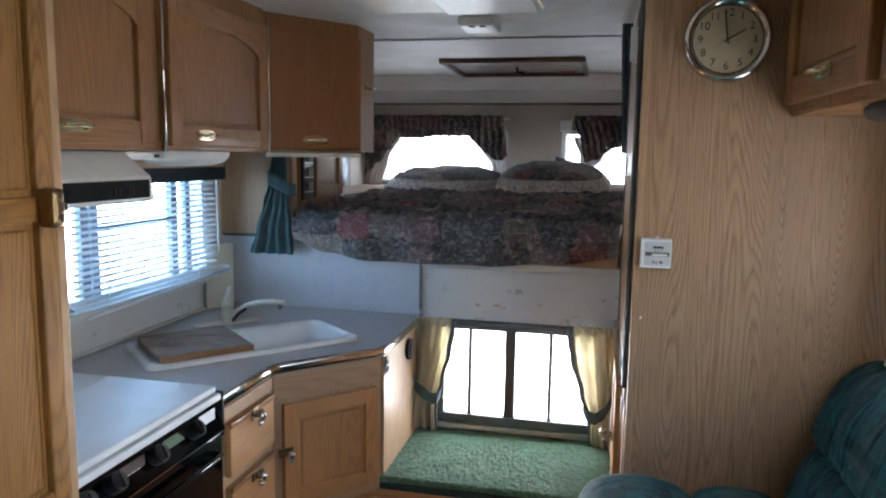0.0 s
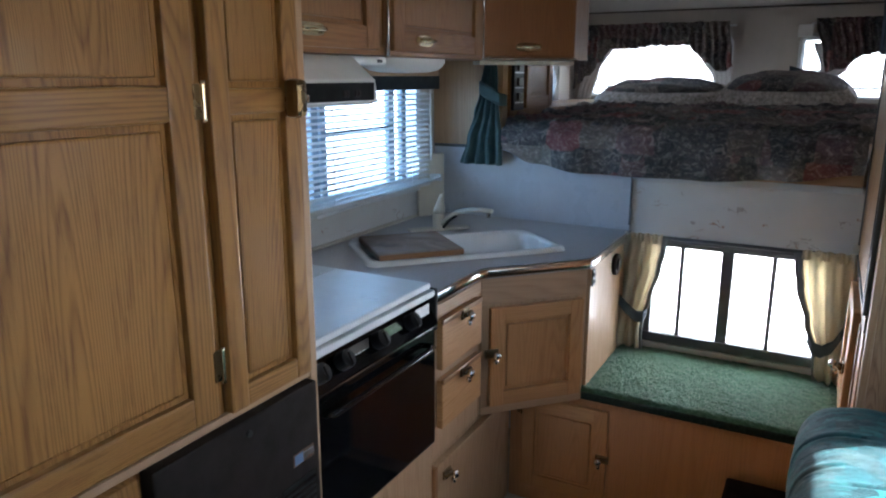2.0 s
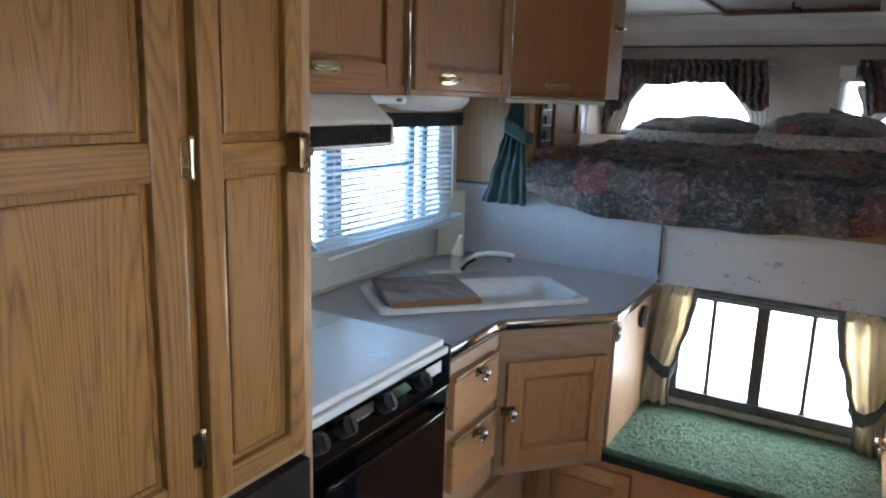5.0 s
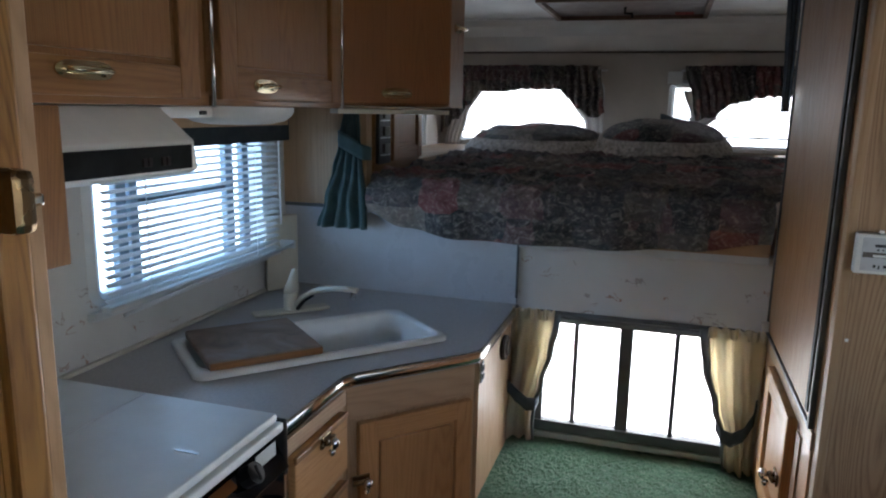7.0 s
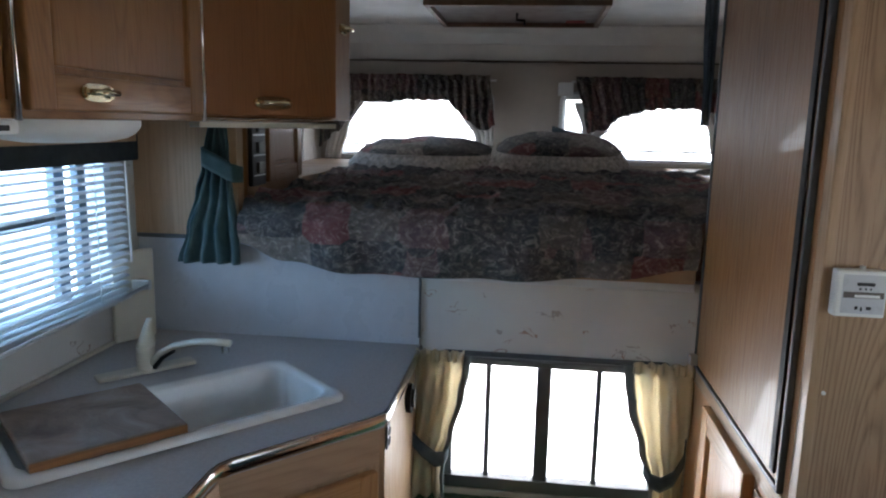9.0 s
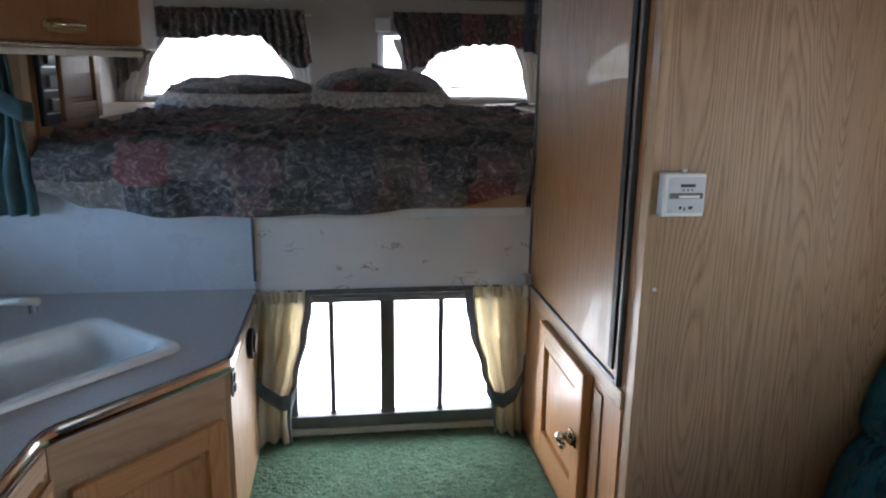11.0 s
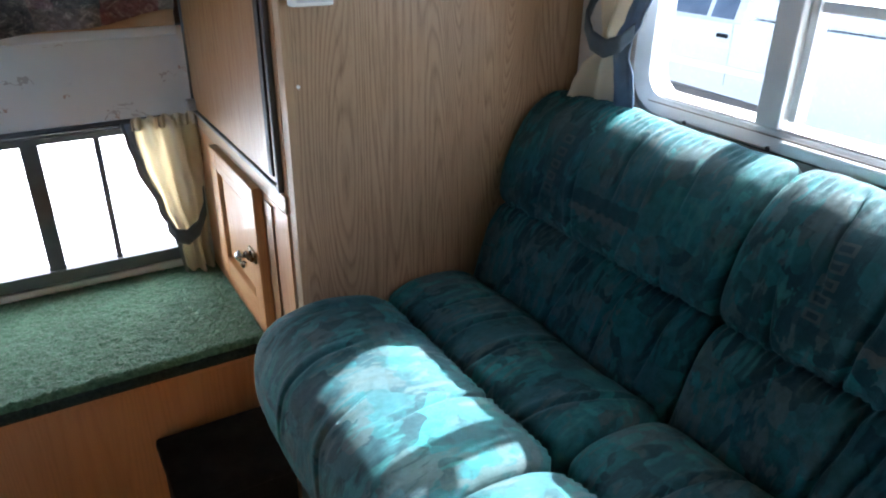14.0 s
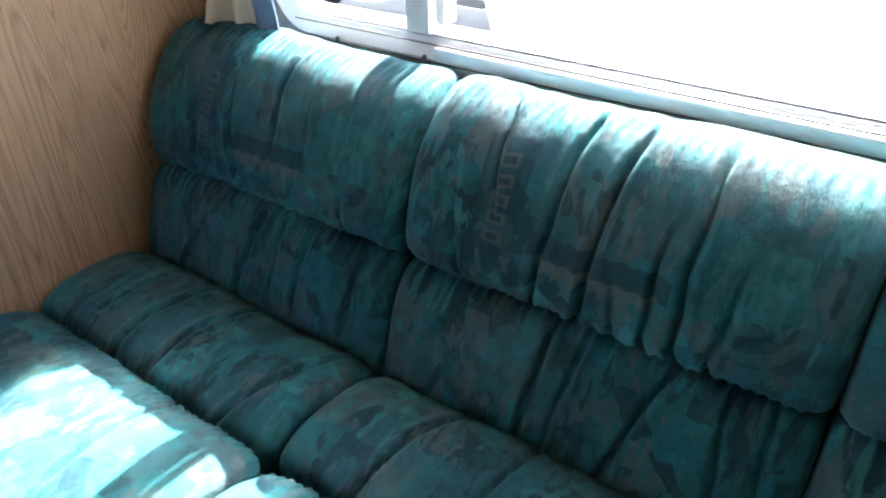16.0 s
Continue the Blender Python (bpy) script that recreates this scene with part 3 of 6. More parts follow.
tagged(part("floor", bx(XL - T, XR + T, REAR - T, YB, FLOOR - 0.05, FLOOR), vinyl_m), "beige vinyl camper floor", "floor", kind="structure")
wall_x("wall_left", XL - T, XL, REAR - T, YB, FLOOR, CEIL, KW, paper_m, "off-white wallpapered camper wall with rust twig print")
wall_x("wall_right", XR, XR + T, REAR - T, YB, FLOOR, CEIL, SW, paper_m, "off-white wallpapered camper wall beside the sofa")
wall_y("wall_rear", REAR - T, REAR, XL, XR, FLOOR, CEIL, [], panel_v, "plain wood-panelled rear wall")
wall_y("wall_bulkhead", YB, YB + 0.04, -0.578, XR, FLOOR, BED, [BW], paper_m, "off-white wallpapered bulkhead under the bunk")
wall_y("wall_splashback", YB - 0.005, YB + 0.04, XL, -0.58, FLOOR, 1.18, [], splash_m, "glossy white splashback panel behind the sink")
wall_x("wall_bunk_left", XL - T, XL, YB, YF, BED - 0.06, CEIL, (3.1, 3.75, 1.34, 1.6), bunk_m, "taupe vinyl bunk side wall")
wall_x("wall_bunk_right", XR, XR + T, YB, YF, BED - 0.06, CEIL, None, bunk_m, "taupe vinyl bunk side wall")
wall_y("wall_front", YF, YF + T, XL - T, XR + T, BED - 0.06, 1.80, [FWL, FWR], bunk_m, "taupe vinyl bunk front wall with two windows")
tagged(part("ceiling", bx(XL - T, XR + T, REAR - T, 3.98, CEIL, CEIL + 0.05), ceil_m), "off-white vinyl camper ceiling", "ceiling", kind="structure")
bm = fresh()
prof = [(3.98, CEIL + 0.05), (3.98, CEIL), (4.06, 1.905), (4.12, 1.86), (4.145, 1.79), (4.19, 1.79), (4.19, CEIL + 0.05)]
a = [bm.verts.new((XL - T, y, z)) for y, z in prof]
b = [bm.verts.new((XR + T, y, z)) for y, z in prof]
for i in range(len(prof)):
    j = (i + 1) % len(prof)
    bm.faces.new((a[i], a[j], b[j], b[i]))
bm.faces.new(a[::-1])
bm.faces.new(b)
bmesh.ops.recalc_face_normals(bm, faces=bm.faces[:])
tagged(part("ceiling_cove", bm, ceil_m), "off-white curved cove above the bunk windows", "ceiling", kind="structure")
tagged(part("bunk_deck", bx(XL, XR, YB + 0.045, YF, BED - 0.06, BED - 0.002), pale_h), "plywood bunk platform under the bed", "platform", kind="structure")
for y0, z0, nm in ((2.74, CEIL - 0.006, "trim"), (3.955, CEIL - 0.008, "trim")):
    tagged(part(nm, bx(XL, XR, y0, y0 + 0.018, z0, CEIL - 0.0005, 0.002), ceil_m), "off-white ceiling batten strip", "trim", kind="structure")
tagged(part("trim", bx(XL, XR, 4.130, 4.148, 1.779, 1.786, 0.002), hatch_m), "dark seam strip over the bunk windows", "trim", kind="structure")
tagged(part("trim", bx(-0.578, 0.112, YB - 0.012, YB - 0.001, 1.090, 1.114, 0.004), alu_w), "aluminium edge strip along the bunk platform", "trim", kind="structure")
tagged(part("trim", bx(-0.583, -0.576, YB - 0.009, YB - 0.0052, 0.93, 1.10, 0.001), dark_fr), "dark joint strip beside the splashback", "trim", kind="structure")
tagged(part("trim", bx(XL, -0.86, YB - 0.011, YB - 0.0052, 1.170, 1.181, 0.002), dark_fr), "dark edge strip along the top of the splashback", "trim", kind="structure")
tagged(part("wall_panel", bx(XL, -1.07, YB - 0.012, YB + 0.03, 1.182, CEIL - 0.001), pale_v), "pale oak laminate wall panel beside the bunk", "wall", kind="structure")

# ---- ground and what stands outside ----
bm = fresh()
bm.faces.new([bm.verts.new(p) for p in ((-400, -400, -0.95), (400, -400, -0.95), (400, 400, -0.95), (-400, 400, -0.95))])
tagged(part("ground", bm, ground_m), "pale sunlit concrete yard", "ground", kind="structure")


def pickup(x, y0, label):
    """A white pickup seen from the side: cab, bonnet, load bed under a white cover, parallel to the camper."""
    g = -0.95
    e = thing("pickup_truck", (x + 0.9, y0 + 2.0, g), label, "pickup truck")
    far = x + 1.8
    body = fresh()
    arch = lambda c: [(c + 0.50 * math.cos(t), g + 0.40 + 0.46 * math.sin(t)) for t in (math.pi * k / 12 for k in range(13))]
    low, bed_z, belt = g + 0.46, g + 1.30, g + 1.24
    outline = [(y0 - 2.4, g + 0.14), (y0 - 2.42, bed_z), (y0 + 2.68, bed_z), (y0 + 2.72, belt), (y0 + 4.35, belt), (y0 + 5.5, g + 1.08), (y0 + 5.62, low)]
    outline += [p for p in arch(y0 + 4.55) if p[1] > low] + [(y0 + 1.95, low), (y0 + 1.85, g + 0.14)]
    n_ = len(outline)
    a = [body.verts.new((x, py, pz)) for py, pz in outline]
    q = [body.verts.new((far, py, pz)) for py, pz in outline]
    for i in range(n_):
        body.faces.new((a[i], a[(i + 1) % n_], q[(i + 1) % n_], q[i]))
    body.faces.new(a[::-1])
    body.faces.new(q)
    bmesh.ops.recalc_face_normals(body, faces=body.faces[:])
    part("body", body, car_w, e)
    cab = fresh()
    lo = [cab.verts.new(p) for p in ((x + 0.02, y0 + 2.74, belt), (x + 0.02, y0 + 4.3, belt), (far - 0.02, y0 + 4.3, belt), (far - 0.02, y0 + 2.74, belt))]
    hi = [cab.verts.new(p) for p in ((x + 0.22, y0 + 2.80, g + 1.78), (x + 0.22, y0 + 3.75, g + 1.78), (far - 0.22, y0 + 3.75, g + 1.78), (far - 0.22, y0 + 2.80, g + 1.78))]
    for i in range(4):
        cab.faces.new((lo[i], lo[(i + 1) % 4], hi[(i + 1) % 4], hi[i]))
    cab.faces.new(hi)
    bmesh.ops.recalc_face_normals(cab, faces=cab.faces[:])
    part("cab", cab, car_w, e)
    cover = bx(x + 0.03, far - 0.03, y0 - 2.38, y0 + 2.66, bed_z + 0.002, g + 1.95, 0.06)
    part("bed_cover", cover, car_w, e, "white cover over the load bed")
    for a0, a1, nm in ((2.86, 3.16, "quarter_window"), (3.22, 3.95, "door_window")):
        w = fresh()
        pts = [(a0, 0.03), (a1 + (0.16 if a1 > 3.5 else 0), 0.03), (a1 - (0.22 if a1 > 3.5 else 0), 0.46), (a0 + 0.02, 0.46)]
        f0 = [w.verts.new((x + 0.012 + 0.37 * pz, y0 + py, belt + pz)) for py, pz in pts]
        f1 = [w.verts.new(v.co + Vector((0.03, 0, 0.01))) for v in f0]
        w.faces.new(f0)
        for i in range(4):
            w.faces.new((f0[i], f0[(i + 1) % 4], f1[(i + 1) % 4], f1[i]))
        bmesh.ops.recalc_face_normals(w, faces=w.faces[:])
        part(nm, w, glare_gl, e)
    part("mirror", bx(x - 0.16, x - 0.01, y0 + 3.95, y0 + 4.05, belt + 0.04, belt + 0.22, 0.02), matt_black, e)
    door = part("door", bx(x - 0.012, x - 0.001, y0 + 2.82, y0 + 3.98, g + 0.58, belt - 0.01, 0.005), car_w, e)
    part("door_handle", bx(x - 0.04, x - 0.012, y0 + 2.86, y0 + 3.0, g + 1.08, g + 1.12, 0.008), matt_black, door)
    part("side_moulding", bx(x - 0.022, x - 0.013, y0 + 2.0, y0 + 3.98, g + 0.72, g + 0.80, 0.004), white_p, e)
    part("body_crease", bx(x - 0.020, x - 0.013, y0 + 2.83, y0 + 3.97, g + 0.98, g + 1.03, 0.004), white_p, e)
    part("rocker_panel", bx(x + 0.01, x + 0.12, y0 + 1.96, y0 + 4.0, g + 0.36, g + 0.47, 0.01), hatch_m, e)
    for c in (-0.6, 4.55):
        wh_ = part("wheel", disc(fresh(), (x + (0.03 if c > 0 else 0.3), y0 + c, g + 0.37), (1, 0, 0), 0.37, 0.24, 28), tyre_m, e)
        part("rim", disc(fresh(), (x + (0.015 if c > 0 else 0.285), y0 + c, g + 0.37), (1, 0, 0), 0.22, 0.02, 24), alu_w, wh_)
    return e


pickup(6.4, 2.93, "white pickup truck parked on the sunlit yard")


def outbuilding(x0, x1, y0, y1, h, label):
    e = thing("house", ((x0 + x1) / 2, (y0 + y1) / 2, -0.95), label, "house")
    part("wall", bx(x0, x1, y0, y1, -0.95, h), white_p, e)
    part("roof", bx(x0 - 0.3, x1 + 0.3, y0 - 0.3, y1 + 0.3, h, h + 0.25, 0.05), alu_w, e)


outbuilding(-30, -22, -14, 16, 3.0, "long pale building beyond the yard")


# ---- windows ----
def frame_ring(o, u, n, w, h, r, band, d0, d1, seg=6):
    """A rounded rectangular ring, band wide, from depth d0 to d1 along n."""
    o, u, n = Vector(o), Vector(u), Vector(n)
    def loop(inset, rr):
        pts = []
        rr = max(rr, 0.002)
        for cx, cz, a0 in ((w - inset - rr, h - inset - rr, 0), (inset + rr, h - inset - rr, 90), (inset + rr, inset + rr, 180), (w - inset - rr, inset + rr, 270)):
            for k in range(seg + 1):
                t = radians(a0 + 90 * k / seg)
                pts.append(o + u * (cx + rr * math.cos(t)) + UP * (cz + rr * math.sin(t)))
        return pts
    bm = fresh()
    outer, inner = loop(0, r), loop(band, r - band)
    mid = loop(band * 0.5, r - band * 0.5)
    rings = [[bm.verts.new(p + n * d) for p in pts] for pts, d in ((outer, d0), (outer, d1 * 0.7 + d0 * 0.3), (mid, d1), (inner, d1 * 0.8 + d0 * 0.2), (inner, d0))]
    k = len(outer)
    for a, b in zip(rings, rings[1:] + rings[:1]):
        for i in range(k):
            bm.faces.new((a[i], a[(i + 1) % k], b[(i + 1) % k], b[i]))
    bmesh.ops.recalc_face_normals(bm, faces=bm.faces[:])
    return bm


def pane(parent, o, u, n, w, h, c):
    p = part("pane", ob_(o, u, n, 0, w, 0, h, c, c + 0.003), pane_m, parent, "clear glass pane")
    p.visible_shadow = False
    return p


X, Y = Vector((1, 0, 0)), Vector((0, 1, 0))
# bulkhead slider, dark bronze, with a stout meeting stile and two thin bars
w = thing("window_1", (-0.225, YB, 0.52), "dark-framed sliding bulkhead window glaring with daylight", "window", kind="structure")
o = Vector((BW[0], YB - 0.001, BW[2]))
ww, wh = BW[1] - BW[0], BW[3] - BW[2]
part("window_frame", frame_ring(o - X * 0.02 - UP * 0.022, X, -Y, ww + 0.04, wh + 0.05, 0.012, 0.034, -0.02, 0.014), dark_fr, w)
part("meeting_stile", ob_(o, X, -Y, 0.234, 0.272, 0.002, wh - 0.002, -0.015, 0.008, 0.003), dark_fr, w)
for a in (0.100, 0.388):
    part("bar", ob_(o, X, -Y, a, a + 0.014, 0.004, wh - 0.004, -0.012, 0.002, 0.002), dark_fr, w)
part("track", ob_(o, X, -Y, -0.015, ww + 0.015, -0.018, 0.016, 0.012, 0.02, 0.003), dark_fr, w)
pane(w, o, X, -Y, ww, wh, -0.02)
part("window_sill", bx(-0.53, 0.08, YB - 0.014, YB - 0.001, 0.499, 0.516, 0.003), alu_w, w)
# front bunk windows
for i, (x0, x1, z0, z1) in enumerate((FWL, FWR)):
    w = thing("window_%d" % (i + 2), ((x0 + x1) / 2, YF, z0), "white-framed bunk window with a bright sky behind", "window", kind="structure")
    o = Vector((x0, YF - 0.001, z0))
    part("window_frame", frame_ring(o - X * 0.02 - UP * 0.02, X, -Y, x1 - x0 + 0.04, z1 - z0 + 0.04, 0.05, 0.03, -0.03, 0.012), alu_w, w)
    part("bar", ob_(o, X, -Y, 0.0, x1 - x0, 0.045, 0.055, -0.02, -0.008, 0.002), alu_w, w)
    pane(w, o, X, -Y, x1 - x0, z1 - z0, -0.025)
w = thing("window_4", (XL, 3.42, 1.34), "small white-framed side window beside the bed", "window", kind="structure")
o = Vector((XL + 0.001, 3.1, 1.34))
part("window_frame", frame_ring(o - Y * 0.02 - UP * 0.02, Y, X, 0.69, 0.30, 0.05, 0.03, -0.03, 0.012), alu_w, w)
pane(w, o, Y, X, 0.65, 0.26, -0.025)
# kitchen window
w = thing("window_5", (XL, 1.96, 1.06), "kitchen window with an aluminium frame behind a blind", "window", kind="structure")
o = Vector((XL + 0.001, KW[0], KW[2]))
part("window_frame", frame_ring(o - Y * 0.02 - UP * 0.02, Y, X, 0.74, 0.40, 0.04, 0.03, -0.03, 0.012), alu_w, w)
for a, wide_ in ((0.085, 0.032), (0.128, 0.028), (0.515, 0.036), (0.60, 0.030)):
    part("mullion", ob_(o, Y, X, a, a + wide_, 0.005, 0.355, -0.025, -0.004, 0.003), shaded_sash_m, w)
part("crossbar", ob_(o, Y, X, 0.158, 0.513, 0.19, 0.206, -0.02, -0.006, 0.002), dark_fr, w)
part("window_sill", ob_(o, Y, X, -0.03, 0.73, -0.045, -0.026, 0.0, 0.02, 0.003), alu_w, w)
pane(w, o, Y, X, 0.70, 0.36, -0.028)
# sofa window
w = thing("window_6", (XR, 0.8, 1.07), "wide sliding side window in a rounded aluminium frame", "window", kind="structure")
o = Vector((XR - 0.001, SW[0], SW[2]))
sw, sh = SW[1] - SW[0], SW[3] - SW[2]
part("window_frame", frame_ring(o - Y * 0.045 - UP * 0.058, Y, -X, sw + 0.09, sh + 0.103, 0.10, 0.055, -0.045, 0.014), alu_w, w)
part("sash_rail", ob_(o, Y, -X, 0.02, sw - 0.03, -0.018, -0.003, -0.03, 0.004, 0.003), alu_w, w)
part("lower_track", ob_(o, Y, -X, -0.02, sw - 0.30, -0.048, -0.012, 0.01, 0.022, 0.004), alu_w, w)
for zz in (-0.008, -0.030):
    part("groove", ob_(o, Y, -X, -0.02, sw - 0.03, zz - 0.002, zz, 0.0145 if zz > -0.01 else 0.0222, 0.016 if zz > -0.01 else 0.0235), hatch_m, w)
mu = 1.268 - SW[0]
part("mullion", ob_(o, Y, -X, mu, mu + 0.042, 0.0, sh, -0.03, 0.010, 0.004), alu_w, w)
part("mullion", ob_(o, Y, -X, mu - 0.014, mu - 0.002, 0.012, sh, -0.035, -0.006, 0.002), alu_w, w)
part("crossbar", ob_(o, Y, -X, 0.02, mu, 0.17, 0.186, -0.034, -0.012, 0.002), alu_w, w)
for k in range(9):
    part("screw", disc(fresh(), o + Y * (0.06 + k * 0.165) - UP * 0.030 - X * 0.012, -X, 0.004, 0.003, 8), dark_fr, w)
pane(w, o, Y, -X, sw, sh, -0.03)

# ---- kitchen: base units ----
K1, K2, CB = (-0.812, 1.733), (-0.578, 1.990), (-0.578, 2.449)
DU = Vector((K2[0] - K1[0], K2[1] - K1[1], 0)).normalized()
DN = Vector((DU.y, -DU.x, 0))
def cut_out(bm, cutter):
    """What is left of bm once the cutter's solid is taken away."""
    a_, b_ = bpy.data.meshes.new("a"), bpy.data.meshes.new("b")
    bm.to_mesh(a_)
    cutter.to_mesh(b_)
    bm.free(), cutter.free()
    oa, ob2 = new("a", a_), new("b", b_)
    md_ = oa.modifiers.new("cut", "BOOLEAN")
    md_.operation, md_.object, md_.solver = "DIFFERENCE", ob2, "EXACT"
    bpy.context.view_layer.update()
    me_ = bpy.data.meshes.new_from_object(oa.evaluated_get(bpy.context.evaluated_depsgraph_get()))
    out = fresh()
    out.from_mesh(me_)
    bpy.data.objects.remove(oa), bpy.data.objects.remove(ob2)
    return out


SU = DU.copy()
SN = Vector((-SU.y, SU.x, 0))
s0 = Vector((-0.665, 2.045, 0.912))
sl, sd = 0.63, 0.30


def sink_hole():
    bm = fresh()
    obox(bm, s0 - UP * 0.16, -SU, SN, 0.020, sl - 0.020, 0, 0.4, 0.020, sd - 0.020)
    bmesh.ops.recalc_face_normals(bm, faces=bm.faces[:])
    return bm


ct = thing("worktop", (-1.1, 2.0, 0.88), "grey laminate worktop with a shiny metal edge", "worktop")
part("slab", cut_out(prism(fresh(), [(XL, 1.462), (-0.818, 1.462), K1, K2, CB, (XL, 2.449)], 0.880, 0.911), sink_hole()), counter_m, ct)
bm = fresh()
tube(bm, [(-0.815, 1.464, 0.897), (-0.815, 1.70, 0.897), (-0.810, 1.728, 0.897), (-0.797, 1.75, 0.897), (-0.597, 1.968, 0.897), (-0.579, 1.993, 0.897), (-0.574, 2.03, 0.897), (-0.574, 2.446, 0.897)], 0.006, 8, 2.6)
part("edge_strip", bm, trim_m, ct, "chromed worktop edging", True)
part("upstand", bx(XL + 0.001, XL + 0.012, 1.464, 2.44, 0.912, 0.922, 0.002), ivory_p, ct)

base = thing("base_cabinet", (-1.08, 1.6, FLOOR), "pale oak drawer cabinet beside the stove", "cabinet")
part("body", cut_out(bx(XL, -0.82, 1.462, 1.735, 0.455, 0.878), sink_hole()), pale_v, base)
for z0, z1 in ((0.70, 0.835), (0.535, 0.672)):
    d = part("drawer", bx(-0.819, -0.80, 1.482, 1.715, z0, z1, 0.004), low_h, base, "oak drawer front")
    part("lip", bx(-0.806, -0.797, 1.482, 1.715, z1 - 0.012, z1 + 0.002, 0.003), cab_h, d)
    latch(d, (-0.799, 1.60, z1 - 0.014), -UP.cross(X), X)
part("rail", bx(-0.819, -0.812, 1.466, 1.733, 0.842, 0.876, 0.002), pale_h, base)
low = thing("base_cabinet", (-1.08, 1.7, FLOOR), "pale oak floor cabinet with a plain slab door", "cabinet")
part("body", bx(XL, -0.835, 1.30, 2.015, FLOOR, 0.452), pale_v, low)
d = part("door", bx(-0.834, -0.812, 1.47, 1.93, 0.10, 0.425, 0.004), pale_v, low, "pale oak slab door")
part("edge", bx(-0.834, -0.806, 1.455, 1.472, 0.095, 0.43, 0.004), cab_v, d)
latch(d, (-0.811, 1.525, 0.385), Y, X)

cor = thing("corner_cabinet", (-0.9, 2.1, 0.455), "oak corner cabinet under the sink with a framed door", "cabinet")
i1, i2 = Vector((*K1, 0)) - DN * 0.016, Vector((*K2, 0)) - DN * 0.016
part("body", cut_out(prism(fresh(), [(XL, 1.737), (i1.x, 1.737), (i2.x, i2.y), (-0.596, 2.02), (-0.596, 2.449), (XL, 2.449)], 0.455, 0.879), sink_hole()), pale_v, cor)
L = (i2 - i1).length
o = Vector((i1.x, i1.y, 0.0))
part("rail", ob_(o, DU, DN, 0.004, L - 0.004, 0.80, 0.877, 0.001, 0.008, 0.002), pale_h, cor)
part("stile", ob_(o, DU, DN, 0.004, 0.028, 0.458, 0.80, 0.001, 0.008, 0.002), pale_v, cor)
part("rail", ob_(o, DU, DN, 0.004, L - 0.004, 0.457, 0.482, 0.001, 0.009, 0.003), pale_h, cor)
d = panel_door(cor, o + UP * 0.485 + DU * 0.03 + DN * 0.001, DU, DN, L - 0.045, 0.305, 0.02, 0.045, (), (low_v, low_h))
latch(d, o + DU * 0.034 + UP * 0.655 + DN * 0.02, DU, DN)
part("side_panel", bx(-0.594, -0.582, 2.02, 2.447, 0.48, 0.878, 0.001), pale_v, cor)
ol = thing("wall_socket", (-0.58, 2.04, 0.84), "small dark oval double socket on oak", "socket")
part("plate", bx(-0.581, -0.576, 2.022, 2.052, 0.815, 0.868, 0.004), black_p, ol)
for z in (0.83, 0.852):
    part("outlet", bx(-0.577, -0.573, 2.029, 2.045, z - 0.007, z + 0.007, 0.002), brown_p, ol)
rn = thing("vent", (-0.58, 2.29, 0.825), "round dark vent cover on the cabinet side", "vent")
bm = fresh()
disc(bm, (-0.581, 2.29, 0.825), X, 0.036, 0.012, 24)
part("cover", bm, brown_p, rn)
bm = fresh()
disc(bm, (-0.569, 2.29, 0.825), X, 0.022, 0.006, 20)
part("cap", bm, black_p, rn)

# step with carpet, and the oak riser with a low door
st = thing("step", (-0.24, 2.2, FLOOR), "oak-fronted raised step beside the base cabinets", "step")
part("riser", bx(-0.832, 0.125, 2.02, 2.04, FLOOR, 0.468), riser_v, st)
part("deck", bx(-0.595, 0.125, 2.04, YB - 0.002, 0.42, 0.468), pale_h, st)
part("edge", bx(-0.60, 0.125, 2.006, 2.019, 0.44, 0.466, 0.003), riser_v, st)
d = panel_door(st, (-0.785, 2.019, 0.10), X, -Y, 0.285, 0.325, 0.016, 0.045, (), (low_v, low_h))
latch(d, (-0.512, 2.003, 0.265), -X, -Y)
hinge(d, (-0.787, 2.006, 0.37), X, -Y, 0.03)
bm = sheet(330, 200, lambda u, v: (-0.592 + 0.716 * u, 1.996 + 0.455 * v, 0.492 + 0.002 * noise.noise((u * 60, v * 40, 0.3)) + 0.0035 * noise.noise((u * 210, v * 130, 3.3)) - 0.02 * max(0, 1 - v * 20) ** 2))
cp = thing("carpet", (-0.24, 2.2, 0.469), "green cut-pile carpet on the raised step", "carpet")
part("top", bm, carpet_m, cp, smooth=True)
part("binding", bx(-0.594, 0.125, 1.993, 2.016, 0.456, 0.480, 0.008), mat_m, cp, "dark green bound edge")
part("backing", bx(-0.592, 0.125, 2.017, 2.45, 0.469, 0.476), mat_m, cp)

# stove
sv = thing("stove", (-1.08, 1.2, 0.5), "black glass camper stove with a white folding cover", "stove")
part("body", bx(XL + 0.01, -0.835, 0.910, 1.455, 0.50, 0.90), black_p, sv)
part("side_trim", bx(-0.835, -0.80, 1.446, 1.459, 0.82, 0.93, 0.006), black_p, sv)
lid = part("cover", bx(XL + 0.03, -0.808, 0.910, 1.436, 0.932, 0.948, 0.005), enamel, sv, "white enamel stove cover")
part("cover_edge", bx(XL + 0.03, -0.800, 0.910, 1.444, 0.912, 0.929, 0.005), enamel, sv)
part("fold", bx(-1.09, -1.086, 0.93, 1.43, 0.947, 0.9495), alu_w, lid)
part("badge", bx(-0.89, -0.845, 1.255, 1.262, 0.9475, 0.9490), alu, lid)
bm = fresh()
